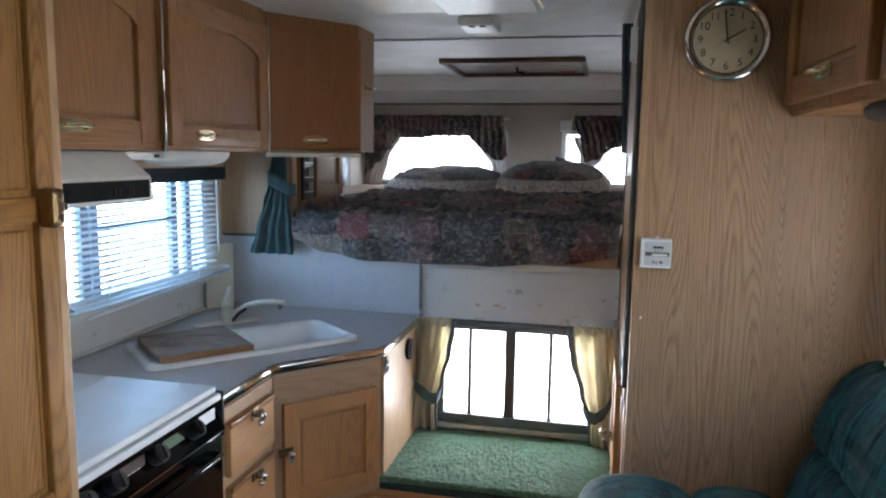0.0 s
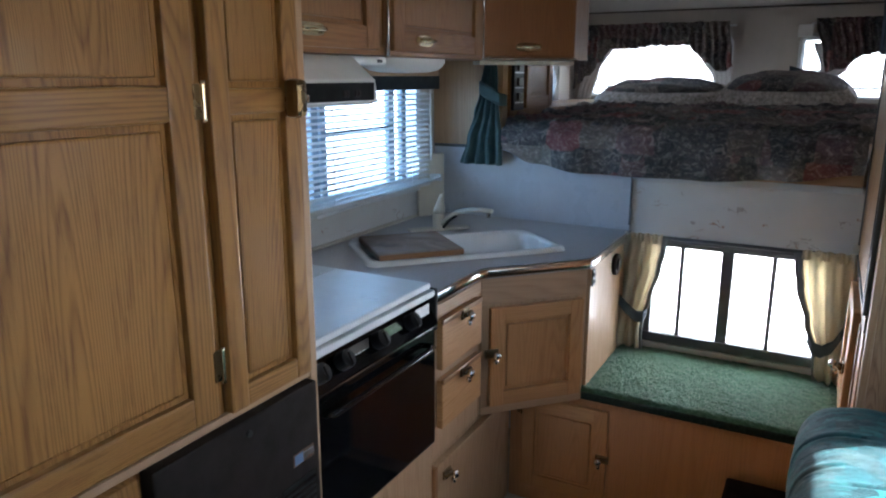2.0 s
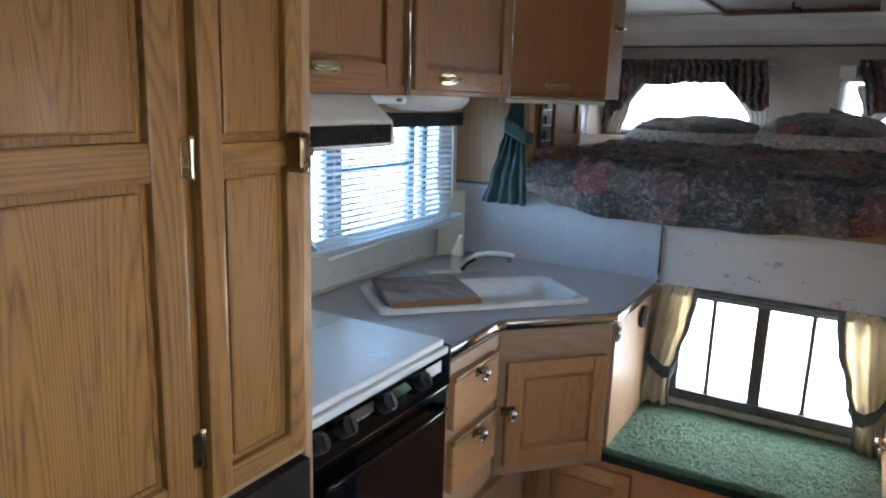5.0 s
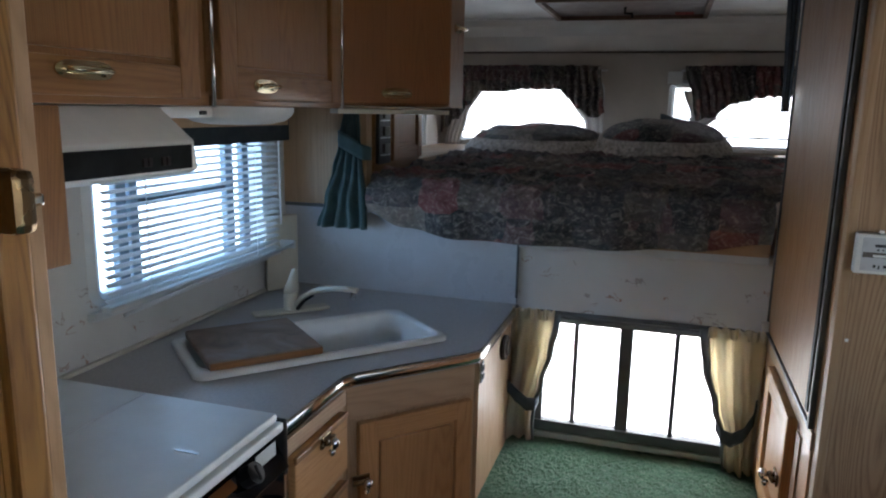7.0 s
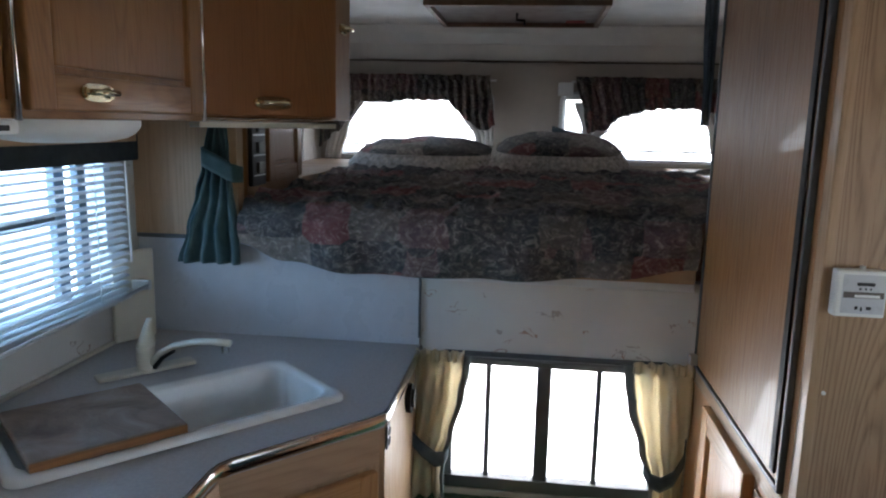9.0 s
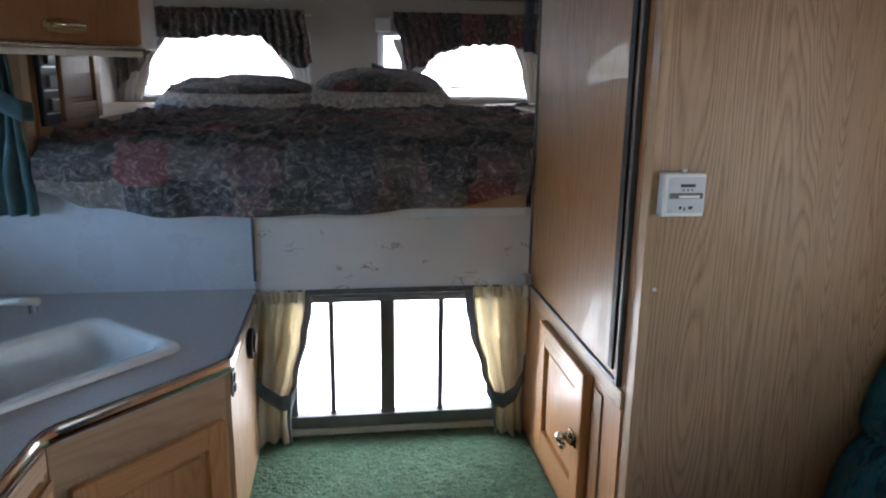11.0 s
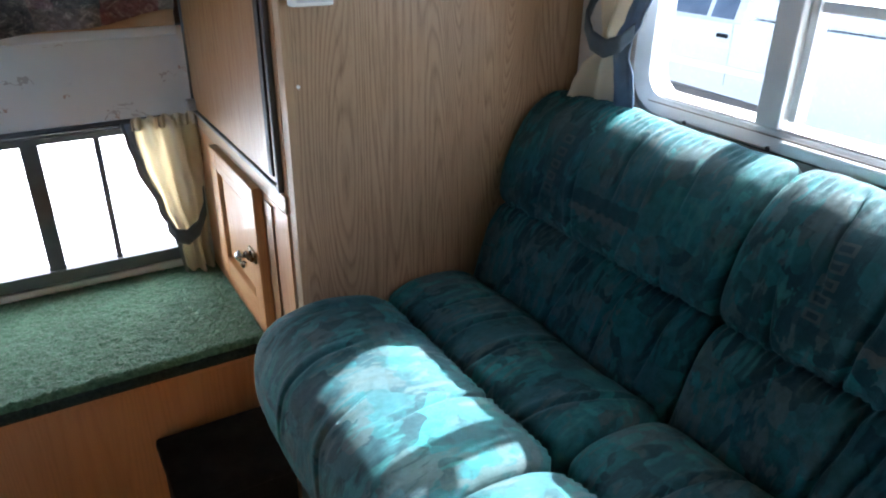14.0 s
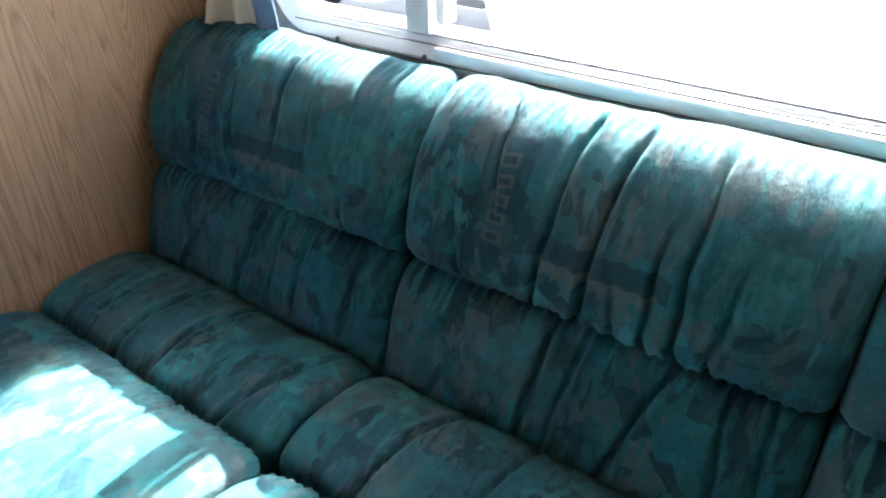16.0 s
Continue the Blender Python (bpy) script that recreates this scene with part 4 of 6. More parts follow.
vs = [bm.verts.new(p) for p in ((-0.832, 0.925, 0.905), (-0.832, 1.445, 0.905), (-0.792, 1.445, 0.842), (-0.792, 0.925, 0.842), (-0.84, 0.925, 0.842), (-0.84, 1.445, 0.842))]
for f in ((0, 1, 2, 3), (3, 2, 5, 4), (0, 4, 5, 1), (0, 3, 4), (1, 5, 2)):
    bm.faces.new([vs[i] for i in f])
bmesh.ops.recalc_face_normals(bm, faces=bm.faces[:])
cpn = part("control_panel", bm, black_gl, sv)
pn = Vector((0.063, 0, 0.04)).normalized()
pu = Vector((-0.04, 0, 0.063)).normalized()
for y in (0.99, 1.07, 1.20, 1.335):
    bm = fresh()
    c = Vector((-0.812, y, 0.8735))
    tube(bm, [c, c + pn * 0.008, c + pn * 0.010, c + pn * 0.026], 0.019, 16)
    k = part("knob", bm, black_p, cpn, smooth=False)
    bm = fresh()
    tube(bm, [c + pn * 0.026 - pu * 0.014, c + pn * 0.030 - pu * 0.014, c + pn * 0.032 + pu * 0.012], 0.004, 6)
    part("grip", bm, black_p, k)
# Pale paint here stands in for the white reflection on polished metal.
part("plate", ob_((-0.8115, 1.365, 0.874), Y, pn, 0, 0.065, -0.022, 0.022, 0.0, 0.002), alu_w, cpn, "metal corner plate, whitened for its reflection")
part("plate", ob_((-0.8115, 1.228, 0.874), Y, pn, 0, 0.078, -0.020, 0.020, 0.0, 0.002), chrome, cpn, "bright metal control plate")
part("plate", ob_((-0.8115, 1.095, 0.874), Y, pn, 0, 0.075, -0.020, 0.020, 0.0, 0.0012), hatch_m, cpn)
for k in range(3):
    part("lettering", ob_((-0.8115, 1.112 + k * 0.016, 0.868), Y, pn, 0, 0.012, -0.004, 0.004, 0.0, 0.0015), white_p, cpn)
ov = part("oven_door", bx(-0.834, -0.803, 0.935, 1.45, 0.515, 0.835, 0.006), black_gl, sv, "black glass oven door")
bm = fresh()
tube(bm, [(-0.803, 1.0, 0.79), (-0.785, 1.01, 0.792), (-0.782, 1.04, 0.793), (-0.782, 1.38, 0.793), (-0.785, 1.41, 0.792), (-0.803, 1.42, 0.79)], 0.007, 8)
part("handle", bm, black_gl, ov, smooth=True)
part("seam", bx(-0.804, -0.797, 0.935, 1.452, 0.836, 0.841), chrome, sv)
# panel under the stove with a scalloped cut-out rail
dp = thing("drawer_panel", (-0.85, 1.15, FLOOR), "pale oak panel with a scooped pull under the stove", "panel")
part("body", bx(XL, -0.837, 0.910, 1.298, FLOOR, 0.498), pale_v, dp)
part("face", bx(-0.836, -0.815, 0.925, 1.452, 0.28, 0.505, 0.003), pale_v, dp)
bm = fresh()
tube(bm, [(-0.812, 1.10 + 0.14 * math.cos(t), 0.33 + 0.12 * math.sin(t)) for t in [math.pi * k / 16 for k in range(17)]], 0.013, 8)
part("scoop_rim", bm, cab_h, dp, smooth=True)
part("rail", bx(-0.815, -0.795, 0.95, 1.27, 0.36, 0.395, 0.008), cab_h, dp)

# sink, board, tap
sk = thing("sink", (-0.95, 1.98, 0.912), "white corner sink with a raised rim in the worktop", "sink")


def sink_pt(a, d, z):
    return s0 - SU * a + SN * d + UP * z


def rrect(a0, a1, d0, d1, r, seg=6):
    out = []
    for ca, cd, t0 in ((a1 - r, d1 - r, 0), (a0 + r, d1 - r, 90), (a0 + r, d0 + r, 180), (a1 - r, d0 + r, 270)):
        for k in range(seg + 1):
            t = radians(t0 + 90 * k / seg)
            out.append((ca + r * math.cos(t), cd + r * math.sin(t)))
    return out


bm = fresh()
loops = [(rrect(0, sl, 0, sd, 0.03), 0.0), (rrect(0.001, sl - 0.001, 0.001, sd - 0.001, 0.03), 0.009), (rrect(0.008, sl - 0.008, 0.008, sd - 0.008, 0.028), 0.014),
         (rrect(0.022, sl - 0.022, 0.022, sd - 0.022, 0.05), 0.012), (rrect(0.027, sl - 0.027, 0.027, sd - 0.027, 0.055), 0.002), (rrect(0.034, sl - 0.034, 0.034, sd - 0.034, 0.06), -0.06), (rrect(0.055, sl - 0.055, 0.052, sd - 0.052, 0.06), -0.125), (rrect(0.10, sl - 0.10, 0.09, sd - 0.09, 0.05), -0.138)]
rings = [[bm.verts.new(sink_pt(a, d, z)) for a, d in lp] for lp, z in loops]
for p, q in zip(rings, rings[1:]):
    for i in range(len(p)):
        bm.faces.new((p[i], p[(i + 1) % len(p)], q[(i + 1) % len(q)], q[i]))
bm.faces.new(rings[-1])
bmesh.ops.recalc_face_normals(bm, faces=bm.faces[:])
part("basin", bm, sink_m, sk, smooth=True)
part("strainer", disc(fresh(), sink_pt(0.16, 0.15, -0.1375), UP, 0.03, 0.004, 20), chrome, sk, "steel sink strainer")
bdt = thing("cutting_board", (-1.1, 1.87, 0.926), "worn wooden cutting board laid over the sink", "board")
bm = fresh()
bo = sink_pt(0.335, 0.018, 0.0)
obox(bm, bo, -SU, SN, 0, 0.26, 0.012, 0.031, 0, 0.262)
part("board", soft(bm, 0.006, 3), board_m, bdt)
bm = fresh()
obox(bm, bo, -SU, SN, 0.002, 0.258, 0.0135, 0.029, -0.0008, 0.001)
part("edge", bm, cab_h, bdt)
fc = thing("faucet", (-1.17, 2.17, 0.912), "ivory single-lever faucet behind the sink", "faucet")
fb = Vector((-1.165, 2.125, 0.912))
fdir = Vector((0.215, -0.035, 0)).normalized()
part("base_plate", ob_(fb, SU, SN, -0.11, 0.11, 0, 0.010, -0.022, 0.022, 0.005), ivory_p, fc)
bm = fresh()
tube(bm, [fb, fb + UP * 0.012, fb + UP * 0.05, fb + UP * 0.06], 0.021, 20)
part("column", bm, ivory_p, fc, smooth=True)
bm = fresh()
prev = None
for k, (r, z) in enumerate(((0.021, 0.061), (0.020, 0.075), (0.014, 0.095), (0.010, 0.115), (0.008, 0.128))):
    ring = [bm.verts.new(fb + fdir * (0.004 * k) + Vector((r * math.cos(t), r * math.sin(t), z))) for t in (2 * math.pi * q / 16 for q in range(16))]
    if prev:
        for q in range(16):
            bm.faces.new((prev[q], prev[(q + 1) % 16], ring[(q + 1) % 16], ring[q]))
    else:
        bm.faces.new(ring[::-1])
    prev = ring
bm.faces.new(prev)
part("lever", bm, ivory_p, fc, smooth=True)
bm = fresh()
tube(bm, [fb + fdir * 0.015 + UP * 0.022, fb + fdir * 0.04 + UP * 0.048, fb + fdir * 0.08 + UP * 0.072, fb + fdir * 0.13 + UP * 0.086, fb + fdir * 0.18 + UP * 0.092, fb + fdir * 0.222 + UP * 0.092], 0.011, 12, 0.7)
part("spout", bm, ivory_p, fc, smooth=True)
bm = fresh()
tube(bm, [fb + fdir * 0.210 + UP * 0.088, fb + fdir * 0.210 + UP * 0.070], 0.009, 12)
part("aerator", bm, chrome, fc)
# Added black rod that paints the dark hollow under the spout.
bm = fresh()
tube(bm, [fb + fdir * 0.022 + UP * 0.012, fb + fdir * 0.045 + UP * 0.040, fb + fdir * 0.075 + UP * 0.060], 0.006, 8)
part("shank", bm, black_p, fc, smooth=True)
wb = thing("board", (-1.33, 2.38, 0.912), "white plastic board standing in the corner", "board")
part("panel", ob_((-1.356, 2.30, 0.912), Vector((0.5, 0.866, 0)).normalized(), Vector((0.866, -0.5, 0)).normalized(), 0, 0.115, 0, 0.24, 0, 0.016, 0.008), ivory_p, wb)

# ---- kitchen: wall cabinets ----
UX, UZ = -1.012, 1.486
uc = thing("wall_cabinet", (-1.18, 1.24, UZ), "oak wall cabinet over the stove with brass pull", "cabinet", "wall cabinets over the kitchen")
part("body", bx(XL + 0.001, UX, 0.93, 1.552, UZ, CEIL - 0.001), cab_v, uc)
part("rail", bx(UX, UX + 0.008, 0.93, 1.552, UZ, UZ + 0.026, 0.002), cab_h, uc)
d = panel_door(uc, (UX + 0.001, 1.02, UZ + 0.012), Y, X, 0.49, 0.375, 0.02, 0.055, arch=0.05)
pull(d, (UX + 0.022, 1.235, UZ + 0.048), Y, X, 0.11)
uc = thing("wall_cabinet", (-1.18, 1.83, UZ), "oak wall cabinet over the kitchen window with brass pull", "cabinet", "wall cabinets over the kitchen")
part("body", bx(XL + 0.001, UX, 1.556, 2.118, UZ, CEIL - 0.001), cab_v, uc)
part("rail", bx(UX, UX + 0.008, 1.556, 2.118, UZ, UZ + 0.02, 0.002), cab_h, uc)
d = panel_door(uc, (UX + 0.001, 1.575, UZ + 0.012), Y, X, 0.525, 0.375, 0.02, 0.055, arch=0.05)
pull(d, (UX + 0.022, 1.725, UZ + 0.042), Y, X, 0.085)
for yb in (1.554, 2.112):
    part("corner_bead", tube(fresh(), [(UX + 0.016, yb, UZ - 0.002), (UX + 0.016, yb, 1.7), (UX + 0.016, yb, CEIL - 0.03)], 0.0045, 8), trim_m, uc, "thin bright metal bead", True)
uc = thing("corner_wall_cabinet", (-1.1, 2.3, UZ), "amber oak corner wall cabinet with a brass rope edge", "cabinet", "wall cabinets over the kitchen")
c1, c2 = Vector((-1.042, 2.122, 0)), Vector((-0.808, 2.425, 0))
cu = (c2 - c1).normalized()
cn = Vector((cu.y, -cu.x, 0))
part("body", prism(fresh(), [(XL + 0.001, 2.122), (c1.x, c1.y), (c2.x, c2.y), (-0.808, 2.60), (-1.07, 2.60), (-1.07, 2.44), (XL + 0.001, 2.44)], UZ + 0.006, CEIL - 0.001), cab_v, uc)
cl = (c2 - c1).length
d = part("door", ob_(Vector((c1.x, c1.y, UZ + 0.012)) + cn * 0.001, cu, cn, 0, cl, 0, 0.385, 0, 0.02, 0.006), corner_v, uc, "plain red-brown slab door")
pull(d, Vector((c1.x, c1.y, UZ + 0.043)) + cu * cl * 0.52 + cn * 0.022, cu, cn, 0.10)
bm = fresh()
tube(bm, [Vector((c1.x, c1.y, UZ + 0.004)) + cn * 0.022 + cu * (cl * k / 60) + UP * 0.0015 * (-1) ** k for k in range(61)], 0.005, 6)
part("rope_edge", bm, trim_m, uc, "twisted brass edging", True)
bm = fresh()
tube(bm, [Vector((c1.x, c1.y, UZ)) + cn * 0.012 - cu * 0.006, Vector((c1.x, c1.y, CEIL - 0.06)) + cn * 0.012 - cu * 0.006], 0.006, 8)
part("corner_bead", bm, trim_m, uc, smooth=True)
part("underlip", ob_(Vector((c1.x, c1.y, UZ)), cu, cn, 0.02, cl, -0.014, -0.002, -0.03, 0.018, 0.002), ivory_p, uc)
pull(uc, (-0.806, 2.52, UZ + 0.24), UP.cross(-X), X, 0.07)
# small return of the tall unit beside the hood
tagged(part("filler_panel", bx(-0.99, -0.945, 0.91, 1.14, 1.27, UZ - 0.002, 0.002), cab_v), "oak filler strip under the wall cabinet beside the tall cupboard", "panel", kind="structure")

hd = thing("range_hood", (-1.15, 1.2, 1.36), "white range hood with a black control strip", "range hood")
bm = fresh()
sec = [(XL + 0.002, 1.484), (-1.03, 1.484), (-0.962, 1.428), (-0.955, 1.378), (-0.975, 1.37), (XL + 0.002, 1.37)]
a = [bm.verts.new((x, 0.935, z)) for x, z in sec]
b = [bm.verts.new((x, 1.442, z)) for x, z in sec]
for i in range(len(sec)):
    j = (i + 1) % len(sec)
    bm.faces.new((a[i], a[j], b[j], b[i]))
bm.faces.new(a[::-1])
bm.faces.new(b)
part("canopy", soft(bm, 0.003), white_p, hd)
hn = Vector((0.05, 0, 0.007)).normalized()
st_ = part("control_strip", ob_((-0.9575, 0.95, 1.376), Y, hn, 0.006, 0.474, 0.005, 0.045, 0.001, 0.004), matt_black, hd)
for k in range(4):
    part("button", ob_((-0.9545, 1.30 + k * 0.012 + (0.02 if k > 1 else 0), 1.39), Y, hn, 0, 0.008, 0, 0.014, 0.001, 0.005, 0.001), brown_p, st_)
lp = thing("cabinet_lamp", (-1.09, 1.43, 1.47), "flat white strip lamp under the wall cabinet", "lamp")
part("body", bx(-1.16, -1.03, 1.445, 1.60, 1.463, UZ - 0.001, 0.008), white_p, lp)
part("switch", bx(-1.031, -1.027, 1.555, 1.575, 1.469, 1.477, 0.001), black_p, lp)
lp = thing("cabinet_lamp", (-1.11, 1.87, 1.46), "white dome lamp under the wall cabinet", "lamp")
bm = fresh()
prev = None
for k, (r, z) in enumerate(((1.0, 1.485), (1.0, 1.474), (0.93, 1.462), (0.80, 1.452), (0.55, 1.446), (0.2, 1.4445))):
    ring = [bm.verts.new((-1.12 + 0.095 * r * math.cos(t), 1.83 + 0.165 * r * math.copysign(abs(math.sin(t)) ** 0.7, math.sin(t)), z)) for t in (2 * math.pi * i / 28 for i in range(28))]
    if prev:
        for i in range(28):
            bm.faces.new((prev[i], prev[(i + 1) % 28], ring[(i + 1) % 28], ring[i]))
    prev = ring
bm.faces.new(prev)
bmesh.ops.recalc_face_normals(bm, faces=bm.faces[:])
part("shade", bm, white_p, lp, smooth=True)
vb = thing("valance_box", (-1.27, 1.93, 1.395), "dark padded valance box above the kitchen window", "valance")
part("front", bx(-1.235, -1.215, 1.50, 2.225, 1.392, 1.462, 0.004), navy_cl, vb)
part("top", bx(XL + 0.001, -1.236, 1.50, 2.225, 1.452, 1.462), pale_h, vb)
part("lath", bx(-1.213, -1.204, 1.50, 2.20, 1.436, 1.458, 0.002), pale_h, vb)
part("return", bx(XL + 0.001, -1.236, 2.205, 2.225, 1.392, 1.451, 0.003), navy_cl, vb)

# blind
bl = thing("venetian_blind", (-1.31, 1.96, 1.06), "white venetian blind lowered over the kitchen window", "blind")
part("head_rail", bx(-1.33, -1.30, 1.585, 2.315, 1.405, 1.428, 0.003), white_p, bl)
tilt = radians(-9)
me = None
for k in range(19):
    z = 1.062 + k * 0.0185
    if me is None:
        bm = fresh()
        w_ = 0.0125
        for sgn in (0,):
            prof = [(-w_, -0.0035), (-w_ * 0.5, -0.0008), (0, 0.0), (w_ * 0.5, -0.0008), (w_, -0.0035)]
            top = [(px * math.cos(tilt) - pz * math.sin(tilt), px * math.sin(tilt) + pz * math.cos(tilt)) for px, pz in prof]
            la = [bm.verts.new((px, -0.36, pz)) for px, pz in top]
            lb = [bm.verts.new((px, 0.36, pz)) for px, pz in top]
            for i in range(4):
                bm.faces.new((la[i], la[i + 1], lb[i + 1], lb[i]))
        bmesh.ops.solidify(bm, geom=bm.faces[:], thickness=0.0008)
        me = bpy.data.meshes.new("slat")
        bm.to_mesh(me)
        bm.free()
        me.materials.append(white_p)
    sl_ = new("slat", me)
    sl_.parent = bl
    sl_.matrix_basis = Matrix.Translation(Vector((-1.315, 1.95, z)) - Vector((-1.31, 1.96, 1.06)))
part("bottom_rail", bx(-1.33, -1.30, 1.59, 2.31, 1.036, 1.050, 0.004), white_p, bl)
for y in (1.72, 2.18):
    bm = fresh()
    tube(bm, [(-1.3015, y, 1.04), (-1.3015, y, 1.41)], 0.0012, 6)
    part("cord", bm, white_p, bl)
bm = fresh()
tube(bm, [(-1.295, 2.30, 1.41), (-1.293, 2.302, 1.13)], 0.003, 6)
part("wand", bm, white_p, bl)
# Second bar for the blind's bottom rail, run on to the right; bracket added.
bt = thing("window_bar", (-1.25, 2.05, 1.05), "thin metal bar for the kitchen blind's bottom rail", "bar")
bm = fresh()
tube(bm, [(-1.275, 1.60, 1.035), (-1.275, 2.345, 1.062)], 0.005, 8)
part("rod", bm, alu_w, bt, smooth=True)
part("bracket", bx(XL + 0.001, -1.27, 2.335, 2.35, 1.05, 1.075, 0.003), alu_w, bt)

# ---- tall cupboard ----
TX = -0.752
tc_ = thing("tall_cupboard", (-1.05, 0.58, FLOOR), "tall honey oak cupboard with framed doors", "cupboard")
part("body", bx(XL + 0.001, TX, 0.252, 0.908, FLOOR, CEIL - 0.001), oak_v, tc_)
d = panel_door(tc_, (TX + 0.001, 0.264, 0.950), Y, X, 0.408, 0.94, 0.02, 0.046, (0.451,), (oak_v, oak_h), label="wide honey oak door")
for z in (1.403, 1.028):
    hinge(d, (TX + 0.022, 0.682, z), Y, X)
part("catch_plate", bx(TX + 0.021, TX + 0.025, 0.285, 0.312, 1.375, 1.412, 0.002), brass, d)
d = panel_door(tc_, (TX + 0.001, 0.697, 0.942), Y, X, 0.186, 0.95, 0.02, 0.036, (0.459,), (oak_v, oak_h), label="narrow honey oak door")
part("tongue", bx(TX + 0.024, TX + 0.040, 0.866, 0.884, 1.396, 1.408, 0.003), chrome, d)
part("grip", bx(TX + 0.021, TX + 0.05, 0.842, 0.868, 1.374, 1.432, 0.009), bronze, d, "rounded bronze grip")
part("rail", bx(TX + 0.0005, TX + 0.010, 0.254, 0.907, 0.928, 0.941, 0.002), pale_h, tc_)
part("end_stile", bx(TX + 0.0005, TX + 0.012, 0.889, 0.907, 0.05, 1.90, 0.002), pale_v, tc_)
md = thing("vent_door", (TX, 0.40, 0.42), "oak framed door with a dark wire mesh panel", "door")
mdo = panel_door(md, (TX + 0.001, 0.285, 0.42), Y, X, 0.238, 0.508, 0.022, 0.045, (), (oak_v, oak_h), name="leaf")
part("mesh", bx(TX + 0.016, TX + 0.018, 0.332, 0.478, 0.467, 0.881), black_p, mdo)
bm = fresh()
for k in range(-14, 24):
    for sgn in (1, -1):
        z0 = 0.467 + k * 0.02
        p, q = Vector((TX + 0.0195, 0.332, z0)), Vector((TX + 0.0195, 0.478, z0 + sgn * 0.146))
        if min(p.z, q.z) > 0.466 and max(p.z, q.z) < 0.882:
            tube(bm, [p, q], 0.0012, 4)
part("wire", bm, alu, mdo)
bm = fresh()
disc(bm, (TX + 0.022, 0.502, 0.905), X, 0.006, 0.012, 10)
part("peg", bm, oak_h, mdo)
fu = thing("furnace_panel", (TX, 0.73, 0.42), "dark brown metal appliance panel with louvred grilles", "panel")
part("face", bx(TX + 0.001, TX + 0.028, 0.540, 0.884, 0.44, 0.927, 0.004), brown_p, fu)
bg_ = part("badge", bx(TX + 0.028, TX + 0.0295, 0.815, 0.868, 0.794, 0.816, 0.0005), hatch_wood, fu, "blue and silver maker's badge")
part("badge_field", bx(TX + 0.0295, TX + 0.0302, 0.817, 0.838, 0.796, 0.814), blue_lab, bg_)
part("badge_field", bx(TX + 0.0295, TX + 0.0302, 0.840, 0.866, 0.800, 0.811), alu, bg_)
bm = fresh()
disc(bm, (TX + 0.027, 0.718, 0.903), X, 0.006, 0.004, 10)
part("key_hole", bm, black_p, fu)
for y in (0.685, 0.785):
    g = part("grille", bx(TX + 0.0285, TX + 0.0295, y, y + 0.085, 0.47, 0.765), black_p, fu)
    for k in range(24):
        z = 0.476 + k * 0.012
        part("louvre", bx(TX + 0.0295, TX + 0.032, y + 0.002, y + 0.083, z, z + 0.004), brown_p, g)
lw = thing("side_panel", (TX, 0.2, FLOOR), "pale oak upright panel closing the tall cupboard", "panel")
part("board", bx(XL + 0.001, TX + 0.012, 0.205, 0.250, FLOOR, CEIL - 0.001, 0.003), oak_v, lw)
part("edge", bx(TX + 0.012, TX + 0.035, 0.215, 0.249, FLOOR, CEIL - 0.001, 0.004), pale_v, lw)

# ---- wardrobe and partition ----
WX, WY = 0.128, 1.738
wd = thing("wardrobe", (0.42, 2.1, FLOOR), "wood-grain wardrobe partition between bunk and sofa", "wardrobe")
part("end_panel", bx(WX + 0.016, XR - 0.001, WY, WY + 0.018, FLOOR, CEIL - 0.001), panel_v, wd, "brown wood-grain panel")
part("corner_post", bx(WX, WX + 0.016, WY - 0.002, WY + 0.032, FLOOR, CEIL - 0.001, 0.003), pale_v, wd)
part("side", bx(WX, WX + 0.02, WY + 0.032, YB - 0.002, 0.453, CEIL - 0.001), riser_v, wd)
part("side", bx(WX, WX + 0.02, WY + 0.032, 2.018, FLOOR, 0.452), riser_v, wd)
part("back", bx(WX + 0.02, XR - 0.001, YB - 0.022, YB - 0.003, 1.115, CEIL - 0.001), riser_v, wd)
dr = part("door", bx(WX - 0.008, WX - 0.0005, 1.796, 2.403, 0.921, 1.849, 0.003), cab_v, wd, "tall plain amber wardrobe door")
for args in ((1.785, 1.795, 0.910, 1.86), (2.404, 2.412, 0.910, 1.86)):
    part("edging", bx(WX - 0.012, WX - 0.0005, *args, 0.003), dark_fr, dr)
for args in ((1.795, 2.404, 0.910, 0.920), (1.795, 2.404, 1.850, 1.86)):
    part("edging", bx(WX - 0.012, WX - 0.0005, *args, 0.003), dark_fr, dr)
part("channel", bx(WX - 0.013, WX - 0.0085, 1.806, 1.828, 0.935, 1.84, 0.002), brown_p, dr)
part("tab", bx(WX - 0.026, WX - 0.005, 2.385, 2.413, 0.92, 0.945, 0.003), alu, dr)
part("pull_strip", bx(WX - 0.03, WX - 0.008, 1.82, 1.84, 1.72, 1.80, 0.004), alu, dr)
part("sill_rail", bx(WX - 0.006, WX - 0.0005, 1.772, 2.43, 0.872, 0.908, 0.003), pale_h, wd)
part("stile", bx(WX - 0.004, WX - 0.0005, 1.772, 1.91, 0.46, 0.870, 0.002), riser_v, wd)
part("slot", bx(WX - 0.008, WX - 0.0045, 1.855, 1.895, 0.48, 0.86, 0.001), cab_v, wd)
part("kerb", bx(WX - 0.008, WX - 0.0045, 1.772, 1.85, 0.52, 0.545, 0.003), pale_h, wd)
sd_ = panel_door(wd, (WX - 0.001, 2.247, 0.560), -Y, -X, 0.325, 0.315, 0.022, 0.05, (), (low_v, low_h))
